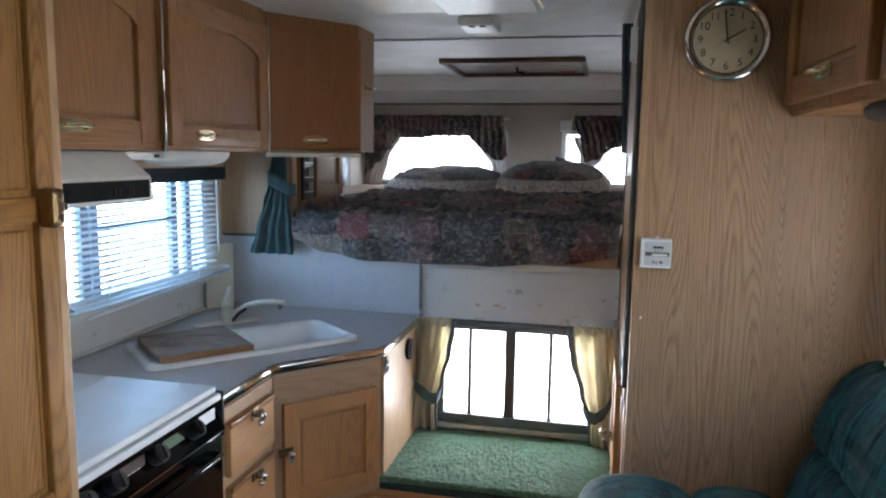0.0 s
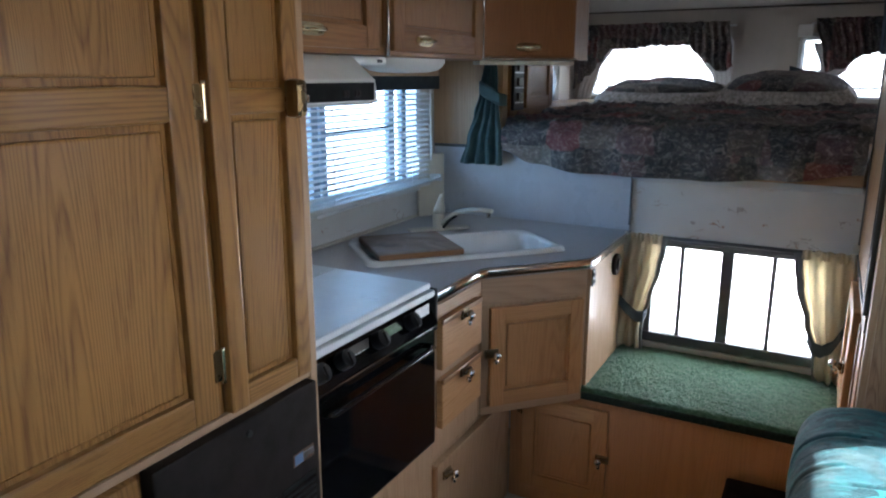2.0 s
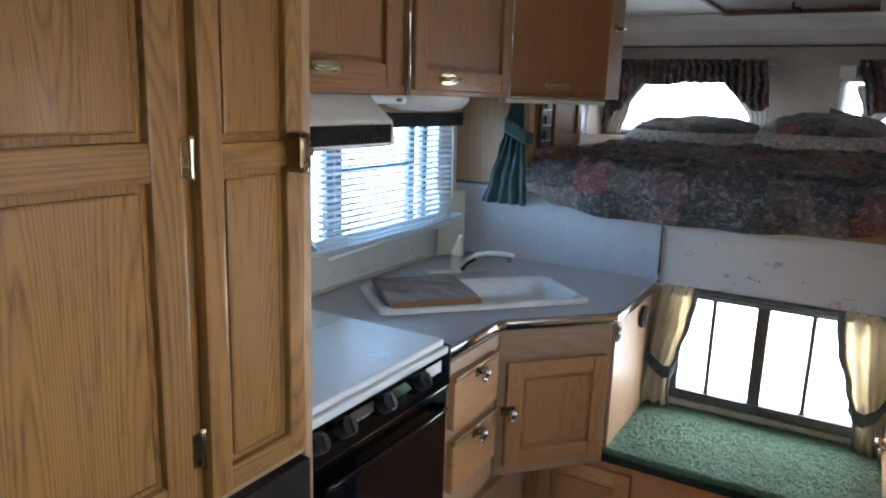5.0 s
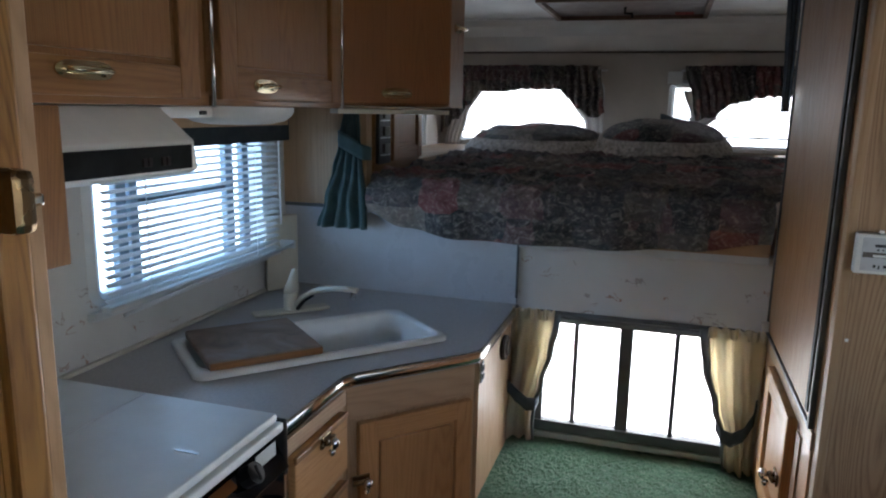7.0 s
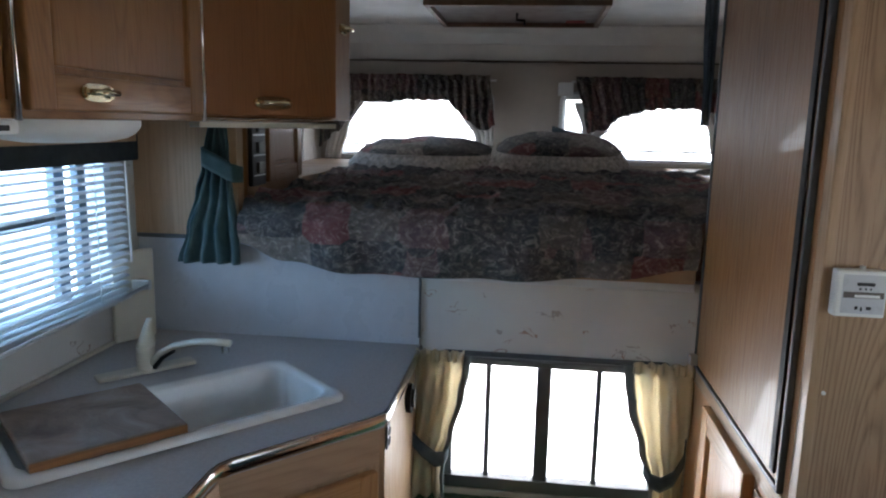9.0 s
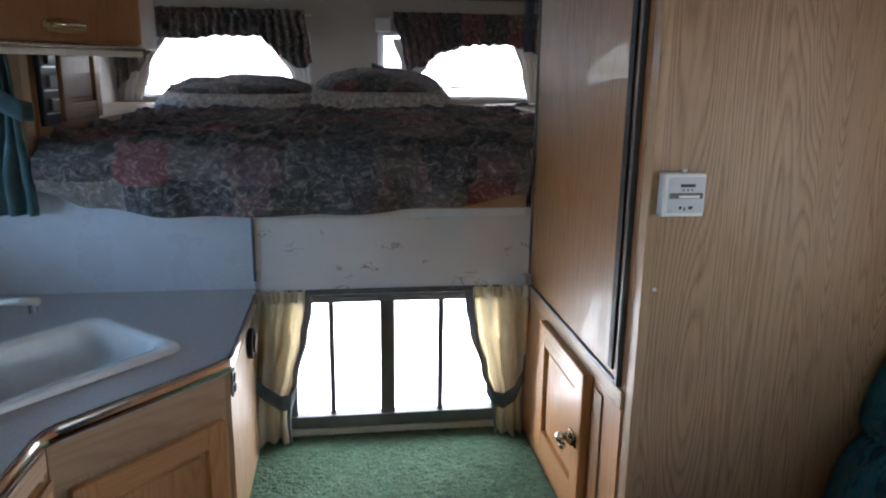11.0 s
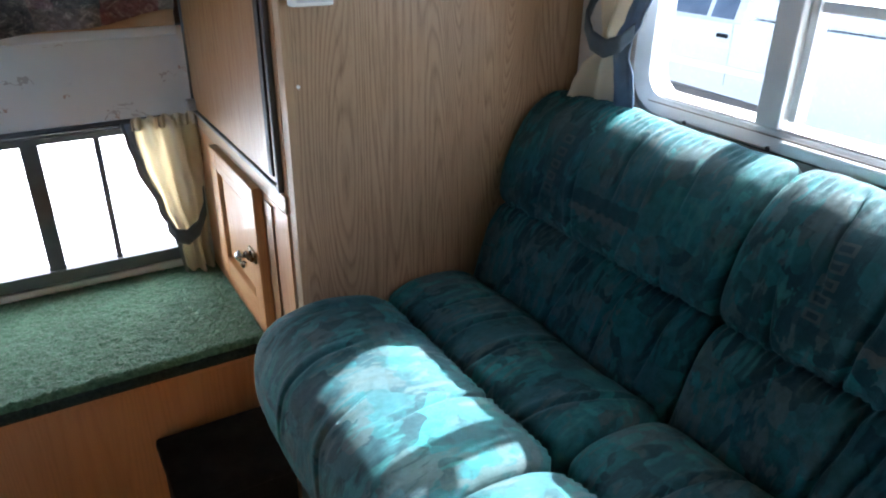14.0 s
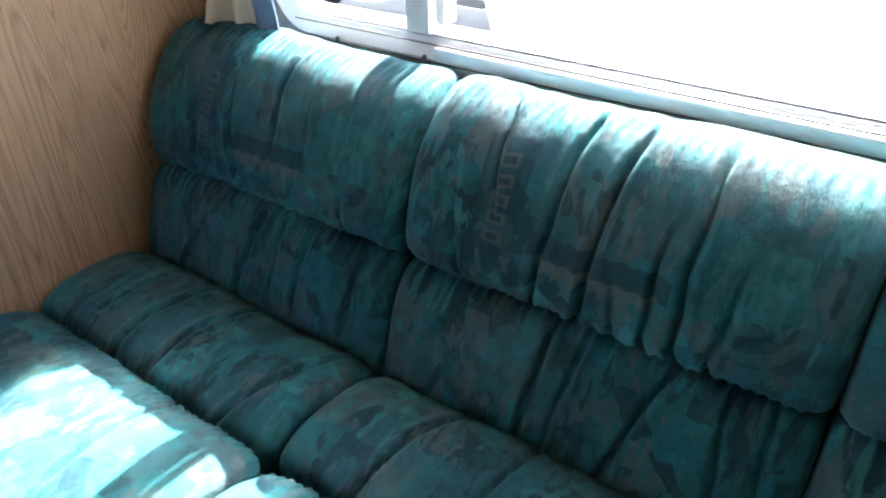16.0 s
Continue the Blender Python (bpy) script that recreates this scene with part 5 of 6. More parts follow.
latch(sd_, (WX - 0.024, 1.955, 0.722), Y, -X)
bm = fresh()
disc(bm, (0.150, WY - 0.0005, 1.105), -Y, 0.003, 0.003, 8)
part("screw", bm, white_p, wd)

# clock with figures
ck = thing("wall_clock", (0.305, WY, 1.752), "round chrome wall clock with an aged cream dial", "clock")
cc = Vector((0.305, WY - 0.001, 1.752))
bm = fresh()
prev = None
for r, dd in ((0.091, 0.0), (0.095, 0.010), (0.091, 0.022), (0.084, 0.025), (0.077, 0.018), (0.075, 0.010)):
    ring = [bm.verts.new(cc + X * r * math.cos(t) + UP * r * math.sin(t) - Y * dd) for t in (2 * math.pi * i / 48 for i in range(48))]
    if prev:
        for i in range(48):
            bm.faces.new((prev[i], prev[(i + 1) % 48], ring[(i + 1) % 48], ring[i]))
    prev = ring
bmesh.ops.recalc_face_normals(bm, faces=bm.faces[:])
part("rim", bm, chrome, ck, "polished chrome rim", True)
bm = fresh()
disc(bm, cc, -Y, 0.0755, 0.010, 48)
part("dial", bm, clock_f, ck)
bm = fresh()
prev = None
for r, dd in ((0.0765, 0.0105), (0.0765, 0.0125), (0.0735, 0.0125), (0.0735, 0.0105)):
    ring = [bm.verts.new(cc + X * r * math.cos(t) + UP * r * math.sin(t) - Y * dd) for t in (2 * math.pi * i / 48 for i in range(48))]
    if prev:
        for i in range(48):
            bm.faces.new((prev[i], prev[(i + 1) % 48], ring[(i + 1) % 48], ring[i]))
    prev = ring
part("dial_ring", bm, ink, ck)


def lettering(text, size, at, parent, mat, name="figure", along=None):
    """Built-in font, turned into a mesh that stands upright and faces back along y."""
    cu_ = bpy.data.curves.new(name, "FONT")
    cu_.body, cu_.size, cu_.extrude, cu_.align_x, cu_.align_y = text, size, 0.0006, "CENTER", "CENTER"
    tmp = bpy.data.objects.new(name, cu_)
    scene.collection.objects.link(tmp)
    me = bpy.data.meshes.new_from_object(tmp.evaluated_get(bpy.context.evaluated_depsgraph_get()))
    bpy.data.objects.remove(tmp)
    b = fresh()
    b.from_mesh(me)
    bmesh.ops.transform(b, matrix=Matrix.Translation(at) @ pose(0, 0, 0, 90), verts=b.verts[:])
    return part(name, b, mat, parent)


for hnum in range(1, 13):
    t = radians(90 - 30 * hnum)
    lettering(str(hnum), 0.024, cc + X * 0.058 * math.cos(t) + UP * 0.058 * math.sin(t) - Y * 0.0108, ck, ink)


def clock_arm(name, deg, length, wid, dd, back=0.0):
    t = radians(90 - deg)
    dv = X * math.cos(t) + UP * math.sin(t)
    b = fresh()
    tube(b, [cc - dv * back - Y * dd, cc + dv * length * 0.9 - Y * dd, cc + dv * length - Y * dd], wid, 6, 0.3)
    part(name, b, ink, ck)


clock_arm("hour_pointer", 60, 0.042, 0.0058, 0.0125, 0.008)
clock_arm("minute_pointer", -8, 0.062, 0.0044, 0.0145, 0.010)
clock_arm("second_pointer", 237, 0.045, 0.0009, 0.0155, 0.01)
# small meter on the panel
mt = thing("wall_monitor", (0.177, WY, 1.264), "small white wall monitor with a black slot", "monitor")
mo = Vector((0.141, WY - 0.001, 1.230))
part("case", ob_(mo, X, -Y, 0.0000, 0.0700, 0, 0.069, 0, 0.022, 0.004), white_p, mt)
part("label_sheet", ob_(mo, X, -Y, 0.0086, 0.0671, 0.006, 0.063, 0.0223, 0.0228), splash_m, mt)
part("slot", ob_(mo, X, -Y, 0.0275, 0.0516, 0.047, 0.052, 0.0229, 0.0236), ink, mt)
for a0, a1, b0, b1 in ((0.036, 0.040, 0.041, 0.044), (0.045, 0.048, 0.041, 0.044), (0.053, 0.056, 0.041, 0.044), (0.032, 0.037, 0.012, 0.017), (0.041, 0.044, 0.010, 0.016), (0.050, 0.058, 0.012, 0.017)):
    part("mark", ob_(mo, X, -Y, a0 * 0.86, a1 * 0.86, b0, b1, 0.0229, 0.0234), ink, mt)
part("band", ob_(mo, X, -Y, 0.0103, 0.0654, 0.029, 0.038, 0.0229, 0.0232), hatch_m, mt)
part("band_text", ob_(mo, X, -Y, 0.0258, 0.0602, 0.030, 0.034, 0.02325, 0.0236), white_p, mt)
bm = fresh()
disc(bm, mo + X * 0.037 + UP * 0.069 - Y * 0.012, UP, 0.004, 0.005, 10)
part("stud", bm, white_p, mt)

# overhead cabinet above the sofa
oc = thing("overhead_cabinet", (0.6, 1.0, 1.59), "oak overhead cabinet above the sofa with brass pull", "cabinet")
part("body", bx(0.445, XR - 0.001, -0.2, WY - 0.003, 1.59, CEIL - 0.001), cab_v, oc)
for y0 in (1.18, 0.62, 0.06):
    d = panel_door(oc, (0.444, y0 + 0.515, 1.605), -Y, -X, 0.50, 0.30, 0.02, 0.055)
    pull(d, (0.422, y0 + 0.22, 1.645), Y, -X, 0.09)
part("underside", bx(0.45, XR - 0.002, -0.2, WY - 0.004, 1.583, 1.5895), cab_h, oc)
rl = thing("reading_lamp", (0.50, 1.28, 1.56), "black oval reading lamp under the overhead cabinet", "lamp")
bm = fresh()
prev = None
for r, z in ((0.8, 1.5825), (1.0, 1.576), (1.0, 1.566), (0.85, 1.558), (0.4, 1.555)):
    ring = [bm.verts.new((0.50 + 0.035 * r * math.cos(t), 1.28 + 0.10 * r * math.sin(t), z)) for t in (2 * math.pi * i / 28 for i in range(28))]
    if prev:
        for i in range(28):
            bm.faces.new((prev[i], prev[(i + 1) % 28], ring[(i + 1) % 28], ring[i]))
    prev = ring
bm.faces.new(prev)
bmesh.ops.recalc_face_normals(bm, faces=bm.faces[:])
part("housing", bm, black_p, rl, smooth=True)
part("lens", bx(0.488, 0.512, 1.22, 1.34, 1.553, 1.557, 0.001), chrome, rl)

# ---- ceiling fittings ----
hc = thing("roof_hatch", (-0.385, 3.6, CEIL), "smoked roof hatch in a wooden ring with a crank", "hatch")
for a in ((-0.72, -0.05, 3.30, 3.32), (-0.72, -0.05, 3.88, 3.90), (-0.72, -0.70, 3.32, 3.88), (-0.07, -0.05, 3.32, 3.88)):
    part("surround", bx(*a, CEIL - 0.022, CEIL - 0.001, 0.003), hatch_wood, hc)
part("dome", bx(-0.70, -0.07, 3.32, 3.88, CEIL - 0.004, CEIL - 0.0008), dome_m, hc)
bm = fresh()
tube(bm, [(-0.39, 3.6, CEIL - 0.005), (-0.39, 3.6, CEIL - 0.03), (-0.36, 3.6, CEIL - 0.033), (-0.36, 3.6, CEIL - 0.05)], 0.006, 8)
part("crank", bm, black_p, hc)
part("label", bx(-0.19, -0.11, 3.80, 3.87, CEIL - 0.006, CEIL - 0.0042), mark_red, hc)
# Plain slotted case standing in for a translucent dome lamp with chrome.
sm = thing("dome_lamp_case", (-0.37, 2.38, CEIL), "white square case in place of a translucent ceiling dome lamp", "smoke alarm")
part("case", bx(-0.43, -0.31, 2.30, 2.46, CEIL - 0.032, CEIL - 0.0008, 0.012), white_p, sm)
for x in (-0.395, -0.36):
    part("vent_slot", bx(x, x + 0.02, 2.31, 2.33, CEIL - 0.034, CEIL - 0.030, 0.001), ink, sm)
cd = thing("ceiling_light", (-0.40, 2.0, CEIL), "ivory plastic ceiling fitting", "ceiling light")
part("base", bx(-0.66, -0.14, 1.86, 2.14, CEIL - 0.022, CEIL - 0.0008, 0.008), ivory_p, cd)
part("cover", bx(-0.42, -0.16, 1.88, 2.12, CEIL - 0.034, CEIL - 0.022, 0.005), white_p, cd)

# ---- bunk ----
def drape_bottom(x):
    return lerp_keys([(-1.05, 1.172), (-0.93, 1.128), (-0.74, 1.104), (-0.35, 1.106), (-0.1, 1.122), (0.11, 1.152)], x)[0]


def spread(u, v):
    x = -1.048 + u * (0.108 + 1.048)
    if v < 0.28:
        f = v / 0.28
        z = drape_bottom(x) + (1.262 - drape_bottom(x)) * f
        y = 2.405 + 0.012 * math.sin(x * 26) * (1 - f) + 0.012 * noise.noise((x * 9, z * 9, 1.0)) - 0.018 * math.sin(f * 3.0)
        if f > 0.8:
            y += 0.02 * ((f - 0.8) / 0.2) ** 2
        return (x, y, z)
    f = (v - 0.28) / 0.72
    y = 2.42 + f * 1.5
    z = 1.264 + 0.012 * min(1, f * 12) + 0.035 * f - 0.03 * max(0, f - 0.85) / 0.15
    z += 0.014 * noise.noise((x * 7, y * 9, 0.0)) + 0.022 * abs(noise.noise((x * 12, y * 20, 4.0))) + 0.020 * abs(noise.noise((x * 26, y * 30, 9.0)))
    wide = 1.0 + 0.28 * min(1, f * 8) * max(0, u - 0.6) / 0.4
    return (-1.048 + (x + 1.048) * wide, y, z)


bd = thing("bed", (-0.45, 3.2, BED), "made bunk bed under a dark patchwork print bedspread", "bed")
part("bedspread", sheet(220, 240, spread), bed_m, bd, smooth=True)
part("mattress", bx(-1.04, 0.10, 2.47, 4.0, BED + 0.001, 1.235, 0.03), sheer_m, bd)
part("base_board", bx(-0.578, 0.108, 2.425, 2.45, 1.114, 1.165, 0.004), pale_h, bd)


def pillow(cx, cy, cz, sx, sy, sz, lean, label):
    e = thing("pillow", (cx, cy, cz - sz), label, "pillow", "pillows on the bed")
    m4 = Matrix.Translation((cx, cy, cz)) @ pose(0, 0, 0, lean, 0, 0)
    bm = fresh()
    nu, nv = 40, 20
    rows = []
    for j in range(nv + 1):
        p = -math.pi / 2 + math.pi * j / nv
        row = []
        for i in range(nu):
            t = 2 * math.pi * i / nu
            c, s = math.cos(t), math.sin(t)
            k = math.cos(p) ** 0.34 if math.cos(p) > 1e-6 else 0
            px = math.copysign(abs(c) ** 0.55, c) * k * sx
            py = math.copysign(abs(s) ** 0.55, s) * k * sy
            pz = math.sin(p) * sz * (1 - 0.35 * (abs(px) / sx) ** 3 * 0.8)
            w = 0.012 * noise.noise((px * 9 + cx, py * 9, pz * 9)) + 0.006 * noise.noise((px * 25, py * 25 + cx, pz * 20))
            row.append(bm.verts.new(m4 @ Vector((px, py, pz + w))))
        rows.append(row)
    for r0, r1 in zip(rows, rows[1:]):
        for i in range(nu):
            bm.faces.new((r0[i], r0[(i + 1) % nu], r1[(i + 1) % nu], r1[i]))
    bmesh.ops.remove_doubles(bm, verts=bm.verts[:], dist=0.0005)
    bmesh.ops.recalc_face_normals(bm, faces=bm.faces[:])
    part("cover", bm, bed_m, e, smooth=True)
    def rim(u, v):
        t = 2 * math.pi * u
        c, s = math.cos(t), math.sin(t)
        k = 0.97 + 0.16 * v
        wob = 0.010 * math.sin(t * 46) * v
        return m4 @ Vector((math.copysign(abs(c) ** 0.55, c) * sx * k, math.copysign(abs(s) ** 0.55, s) * sy * (0.97 + 0.26 * v), wob + 0.034 - 0.058 * v))
    solid(part("ruffle", sheet(184, 3, rim), ruffle_m, e, "pale gathered ruffle", True), 0.002)


ruffle_m = plain("pale_printed_ruffle", (0.50, 0.45, 0.40), 0.9, var=0.5, scale=60)
pillow(-0.755, 3.72, 1.348, 0.29, 0.19, 0.068, 7, "patchwork print pillow with a pale ruffle on the bed")
pillow(-0.205, 3.70, 1.366, 0.26, 0.19, 0.080, 9, "plump patchwork print pillow with a pale ruffle")
bc = thing("bunk_cabinet", (-1.2, 2.7, BED), "oak bunk-side cabinet with a framed door", "cabinet")
part("body", bx(XL + 0.001, -1.066, YB + 0.045, 2.93, BED, CEIL - 0.001), cab_v, bc)
d = panel_door(bc, (-1.065, 2.62, 1.315), Y, X, 0.29, 0.30, 0.018, 0.045)
cpn2 = thing("control_panel", (-1.06, 2.55, 1.30), "black camper monitor panel with grey switches", "panel")
part("plate", bx(-1.0655, -1.052, 2.505, 2.605, 1.31, 1.60, 0.004), black_p, cpn2)
for z in (1.345, 1.40, 1.455, 1.51):
    part("switch", bx(-1.052, -1.042, 2.53, 2.58, z, z + 0.03, 0.004), hatch_m, cpn2)
    part("display", bx(-1.0525, -1.0505, 2.515, 2.597, z - 0.008, z - 0.004), alu, cpn2)
sh_ = thing("bunk_shelf", (-1.2, 3.5, BED), "pale oak shelf box beside the bed", "shelf")
part("top", bx(XL + 0.001, -1.07, 2.935, 4.12, 1.285, 1.305, 0.004), pale_h, sh_)
part("front", bx(-1.09, -1.072, 2.935, 4.12, BED, 1.284, 0.002), pale_v, sh_)
ns = thing("bunk_shelf", (0.55, 3.4, BED), "pale oak shelf box with a small brass catch", "shelf")
part("top", bx(0.31, XR - 0.001, 2.6, 4.12, 1.285, 1.305, 0.004), pale_h, ns)
part("front", bx(0.32, 0.335, 2.6, 4.12, BED, 1.284, 0.002), pale_v, ns)
latch(ns, (0.40, 3.35, 1.318), Y, X, mat=brass)
part("lid_edge", bx(0.33, 0.70, 3.2, 3.9, 1.306, 1.318, 0.003), pale_h, ns)


# ---- curtains ----
def hanging(name, base, label, keys, fixed, axis, folds, amp, mat, cat="curtain", nv=44, parent=None, lean=0.0, pname="cloth", bottom=None, seed=0.0):
    """Gathered cloth: keys are (height, from, to) along the axis; the folds grow with the gathers."""
    keys = sorted(keys)
    z0, z1 = keys[0][0], keys[-1][0]
    nu = max(24, folds * 8)
    def place(u, v):
        z = z0 + (z1 - z0) * v
        if bottom:
            a, b = lerp_keys(keys, z)
            zz = bottom(a + (b - a) * u) + 0.002 * math.sin(u * 90 + seed) + 0.008 * noise.noise((u * 22, seed, 1))
            z = zz + (z1 - zz) * v
        a, b = lerp_keys(keys, z)
        s = a + (b - a) * u
        d = amp * math.sin(u * folds * 2 * math.pi + 1.2 * noise.noise((v * 2.0, seed, 0))) * (0.55 + 0.45 * noise.noise((u * 5, v * 3, seed)) + 0.3)
        d += amp * 1.3 * noise.noise((u * folds * 0.9, v * 3, seed + 7)) + amp * 0.5 * noise.noise((u * folds * 3, v * 6, seed + 3))
        d = fixed + d + lean * (1 - v)
        return (s, d, z) if axis == "x" else (d, s, z)
    e = parent or thing(name, base, label, cat)
    solid(part(pname, sheet(nu, nv, place), mat, e, smooth=True), 0.0025)
    return e


def band(parent, pts, w, mat, thick=0.004, name="tieback"):
    """A cloth strip through the points, w tall."""
    pts = [Vector(p) for p in pts]
    def place(u, v):
        f = u * (len(pts) - 1)
        i = min(int(f), len(pts) - 2)
        p = pts[i].lerp(pts[i + 1], f - i)
        return p + UP * (v - 0.5) * w * (0.8 + 0.2 * math.sin(u * 3.1))
    solid(part(name, sheet((len(pts) - 1) * 6, 4, place), mat, parent, smooth=True), thick)


kl = [(0.497, -0.604, -0.506), (0.56, -0.598, -0.510), (0.61, -0.594, -0.508), (0.68, -0.592, -0.492), (0.80, -0.588, -0.468), (0.86, -0.582, -0.458), (0.905, -0.578, -0.456)]
kr = [(0.492, 0.046, 0.116), (0.56, 0.042, 0.112), (0.60, 0.036, 0.112), (0.68, 0.014, 0.118), (0.80, -0.016, 0.122), (0.86, -0.024, 0.123), (0.905, -0.028, 0.123)]
cu1 = hanging("curtain", (-0.55, 2.42, 0.48), "cream curtain tied back with a slate band", kl, 2.412, "x", 3, 0.017, cream_m, seed=1.4)
cu1["group"] = "curtains of the bulkhead window"
hanging("", None, "", [(z, b - 0.002, b + 0.006 + 0.014 * (z - 0.5) / 0.4) for z, a, b in kl], 2.408, "x", 1, 0.002, border_cl, parent=cu1, pname="border", seed=1.4)
band(cu1, [(-0.621, 2.405, 0.725), (-0.592, 2.385, 0.684), (-0.558, 2.380, 0.650), (-0.522, 2.383, 0.622), (-0.500, 2.392, 0.622), (-0.490, 2.408, 0.640)], 0.042, slate_cl)
cu2 = hanging("curtain", (0.05, 2.42, 0.48), "cream curtain tied back with a slate band", kr, 2.412, "x", 3, 0.017, cream_m, seed=3.0)
cu2["group"] = "curtains of the bulkhead window"
hanging("", None, "", [(z, a - 0.006 - 0.018 * (z - 0.5) / 0.4, a + 0.002) for z, a, b in kr], 2.408, "x", 1, 0.002, border_cl, parent=cu2, pname="border", seed=3.0)
band(cu2, [(0.114, 2.405, 0.722), (0.108, 2.385, 0.670), (0.085, 2.380, 0.622), (0.055, 2.383, 0.600), (0.030, 2.392, 0.606), (0.014, 2.408, 0.632)], 0.042, slate_cl)
# gathered headings
for cu_, x0, x1 in ((cu1, -0.580, -0.455), (cu2, -0.028, 0.123)):
    solid(part("heading", sheet(70, 5, lambda u, v: (x0 + (x1 - x0) * u, 2.404 + 0.007 * math.sin(u * 52 + 0.6 * math.sin(u * 17)) * (1 - 0.4 * v), 0.884 + 0.030 * v + 0.003 * math.sin(u * 31 + x0 * 40) * v)), cream_m, cu_, smooth=True), 0.002)
rd = thing("curtain_rod", (-0.24, 2.42, 0.895), "thin dark curtain rod over the bulkhead window", "curtain rod")
bm = fresh()
tube(bm, [(-0.585, 2.425, 0.898), (0.124, 2.425, 0.898)], 0.003, 8)
part("rod", bm, dark_fr, rd, smooth=True)
# green privacy curtain tied beside the bunk
kg = [(1.115, -1.222, -1.05), (1.20, -1.20, -1.055), (1.30, -1.165, -1.06), (1.37, -1.145, -1.065), (1.40, -1.14, -1.07), (1.48, -1.125, -1.075)]
gc = hanging("curtain", (-1.13, 2.40, 1.11), "dark green privacy curtain tied beside the bunk", kg, 2.40, "x", 4, 0.013, green_cl, seed=5.0)
band(gc, [(-1.142, 2.405, 1.40), (-1.135, 2.378, 1.395), (-1.09, 2.372, 1.375), (-1.055, 2.38, 1.355), (-1.04, 2.41, 1.35)], 0.05, green_cl)
gc2 = hanging("curtain", (0.09, 2.47, 1.4), "grey-blue privacy curtain gathered at the wardrobe", [(1.50, 0.105, 0.124), (1.928, 0.090, 0.124)], 2.50, "x", 3, 0.008, blue_cl, seed=8.0)

# bunk valances with tails and white sheers
def vl_bottom(x):
    return lerp_keys([(-1.36, 1.36), (-1.257, 1.44), (-1.20, 1.51), (-1.165, 1.545), (-1.135, 1.585), (-1.02, 1.582), (-0.894, 1.596), (-0.705, 1.598), (-0.664, 1.553), (-0.613, 1.503), (-0.545, 1.455), (-0.49, 1.485)], x)[0]


def vr_bottom(x):
    return lerp_keys([(-0.12, 1.49), (-0.061, 1.459), (0.018, 1.473), (0.123, 1.539), (0.255, 1.572), (0.416, 1.577), (0.524, 1.558), (0.566, 1.538), (0.64, 1.49)], x)[0]


v1 = hanging("valance", (-0.93, 4.10, 1.44), "gathered patchwork print valance with swagged tails", [(1.44, -1.35, -0.485), (1.55, -1.35, -0.50), (1.695, -1.35, -0.52)], 4.086, "x", 22, 0.017, bed_m, "valance", 16, bottom=vl_bottom)
v2 = hanging("valance", (0.25, 4.10, 1.44), "gathered patchwork print valance with swagged tails", [(1.44, -0.055, 0.64), (1.55, -0.076, 0.64), (1.695, -0.118, 0.64)], 4.086, "x", 20, 0.017, bed_m, "valance", 16, bottom=vr_bottom, seed=4.0)
for e_, ks, sd2 in ((v1, [(1.31, -1.33, -1.25), (1.45, -1.31, -1.21), (1.62, -1.34, -1.12)], 1.0), (v1, [(1.31, -0.555, -0.50), (1.42, -0.585, -0.50), (1.55, -0.66, -0.50)], 2.0), (v2, [(1.40, -0.10, -0.03), (1.48, -0.08, 0.04), (1.60, -0.12, 0.10)], 3.0), (v2, [(1.31, 0.53, 0.62), (1.45, 0.50, 0.63), (1.60, 0.45, 0.63)], 4.0)):
    hanging("", None, "", ks, 4.118, "x", 4, 0.006, sheer_m, parent=e_, pname="sheer", seed=sd2, nv=20)
band(v2, [(-0.22, 4.12, 1.475), (-0.16, 4.10, 1.455), (-0.08, 4.095, 1.43)], 0.035, slate_cl)
for v_, x0, x1 in ((v1, -1.35, -0.52), (v2, -0.12, 0.64)):
    solid(part("heading", sheet(160, 4, lambda u, v: (x0 + (x1 - x0) * u, 4.084 + 0.010 * math.sin(u * 150 + 2 * math.sin(u * 23)), 1.690 + 0.026 * v + 0.006 * v * noise.noise((u * 30, x0, 2.0)))), bed_m, v_, smooth=True), 0.002)
part("mount", bx(-0.20, -0.13, 4.10, 4.148, 1.63, 1.69, 0.004), white_p, v2)
part("rod", tube(fresh(), [(-1.355, 4.11, 1.694), (-0.49, 4.11, 1.694)], 0.005, 8), alu_w, v1)
part("rod", tube(fresh(), [(-0.14, 4.11, 1.694), (0.66, 4.11, 1.694)], 0.005, 8), alu_w, v2)
v3 = hanging("curtain", (-1.34, 3.2, 1.31), "white and slate curtain at the bunk side window", [(1.31, 3.02, 3.13), (1.42, 3.05, 3.10), (1.62, 3.02, 3.2)], -1.335, "y", 4, 0.008, sheer_m, nv=20)
band(v3, [(-1.345, 3.03, 1.44), (-1.315, 3.06, 1.425), (-1.315, 3.11, 1.41)], 0.04, slate_cl)
hanging("", None, "", [(1.31, 3.72, 3.80), (1.42, 3.74, 3.79), (1.62, 3.64, 3.8)], -1.335, "y", 4, 0.008, sheer_m, parent=v3, pname="far_cloth", nv=20)

# sofa-window curtain
ks = [(1.035, 1.562, 1.690), (1.07, 1.566, 1.676), (1.105, 1.572, 1.656), (1.14, 1.578, 1.618), (1.17, 1.574, 1.615), (1.20, 1.556, 1.628), (1.25, 1.538, 1.640), (1.30, 1.520, 1.648), (1.37, 1.480, 1.655), (1.48, 1.43, 1.66), (1.575, 1.41, 1.66)]
cs = hanging("curtain", (0.70, 1.6, 1.05), "cream curtain with a blue-grey border tied at the side window", ks, 0.688, "y", 2, 0.014, cream_m, seed=6.0)
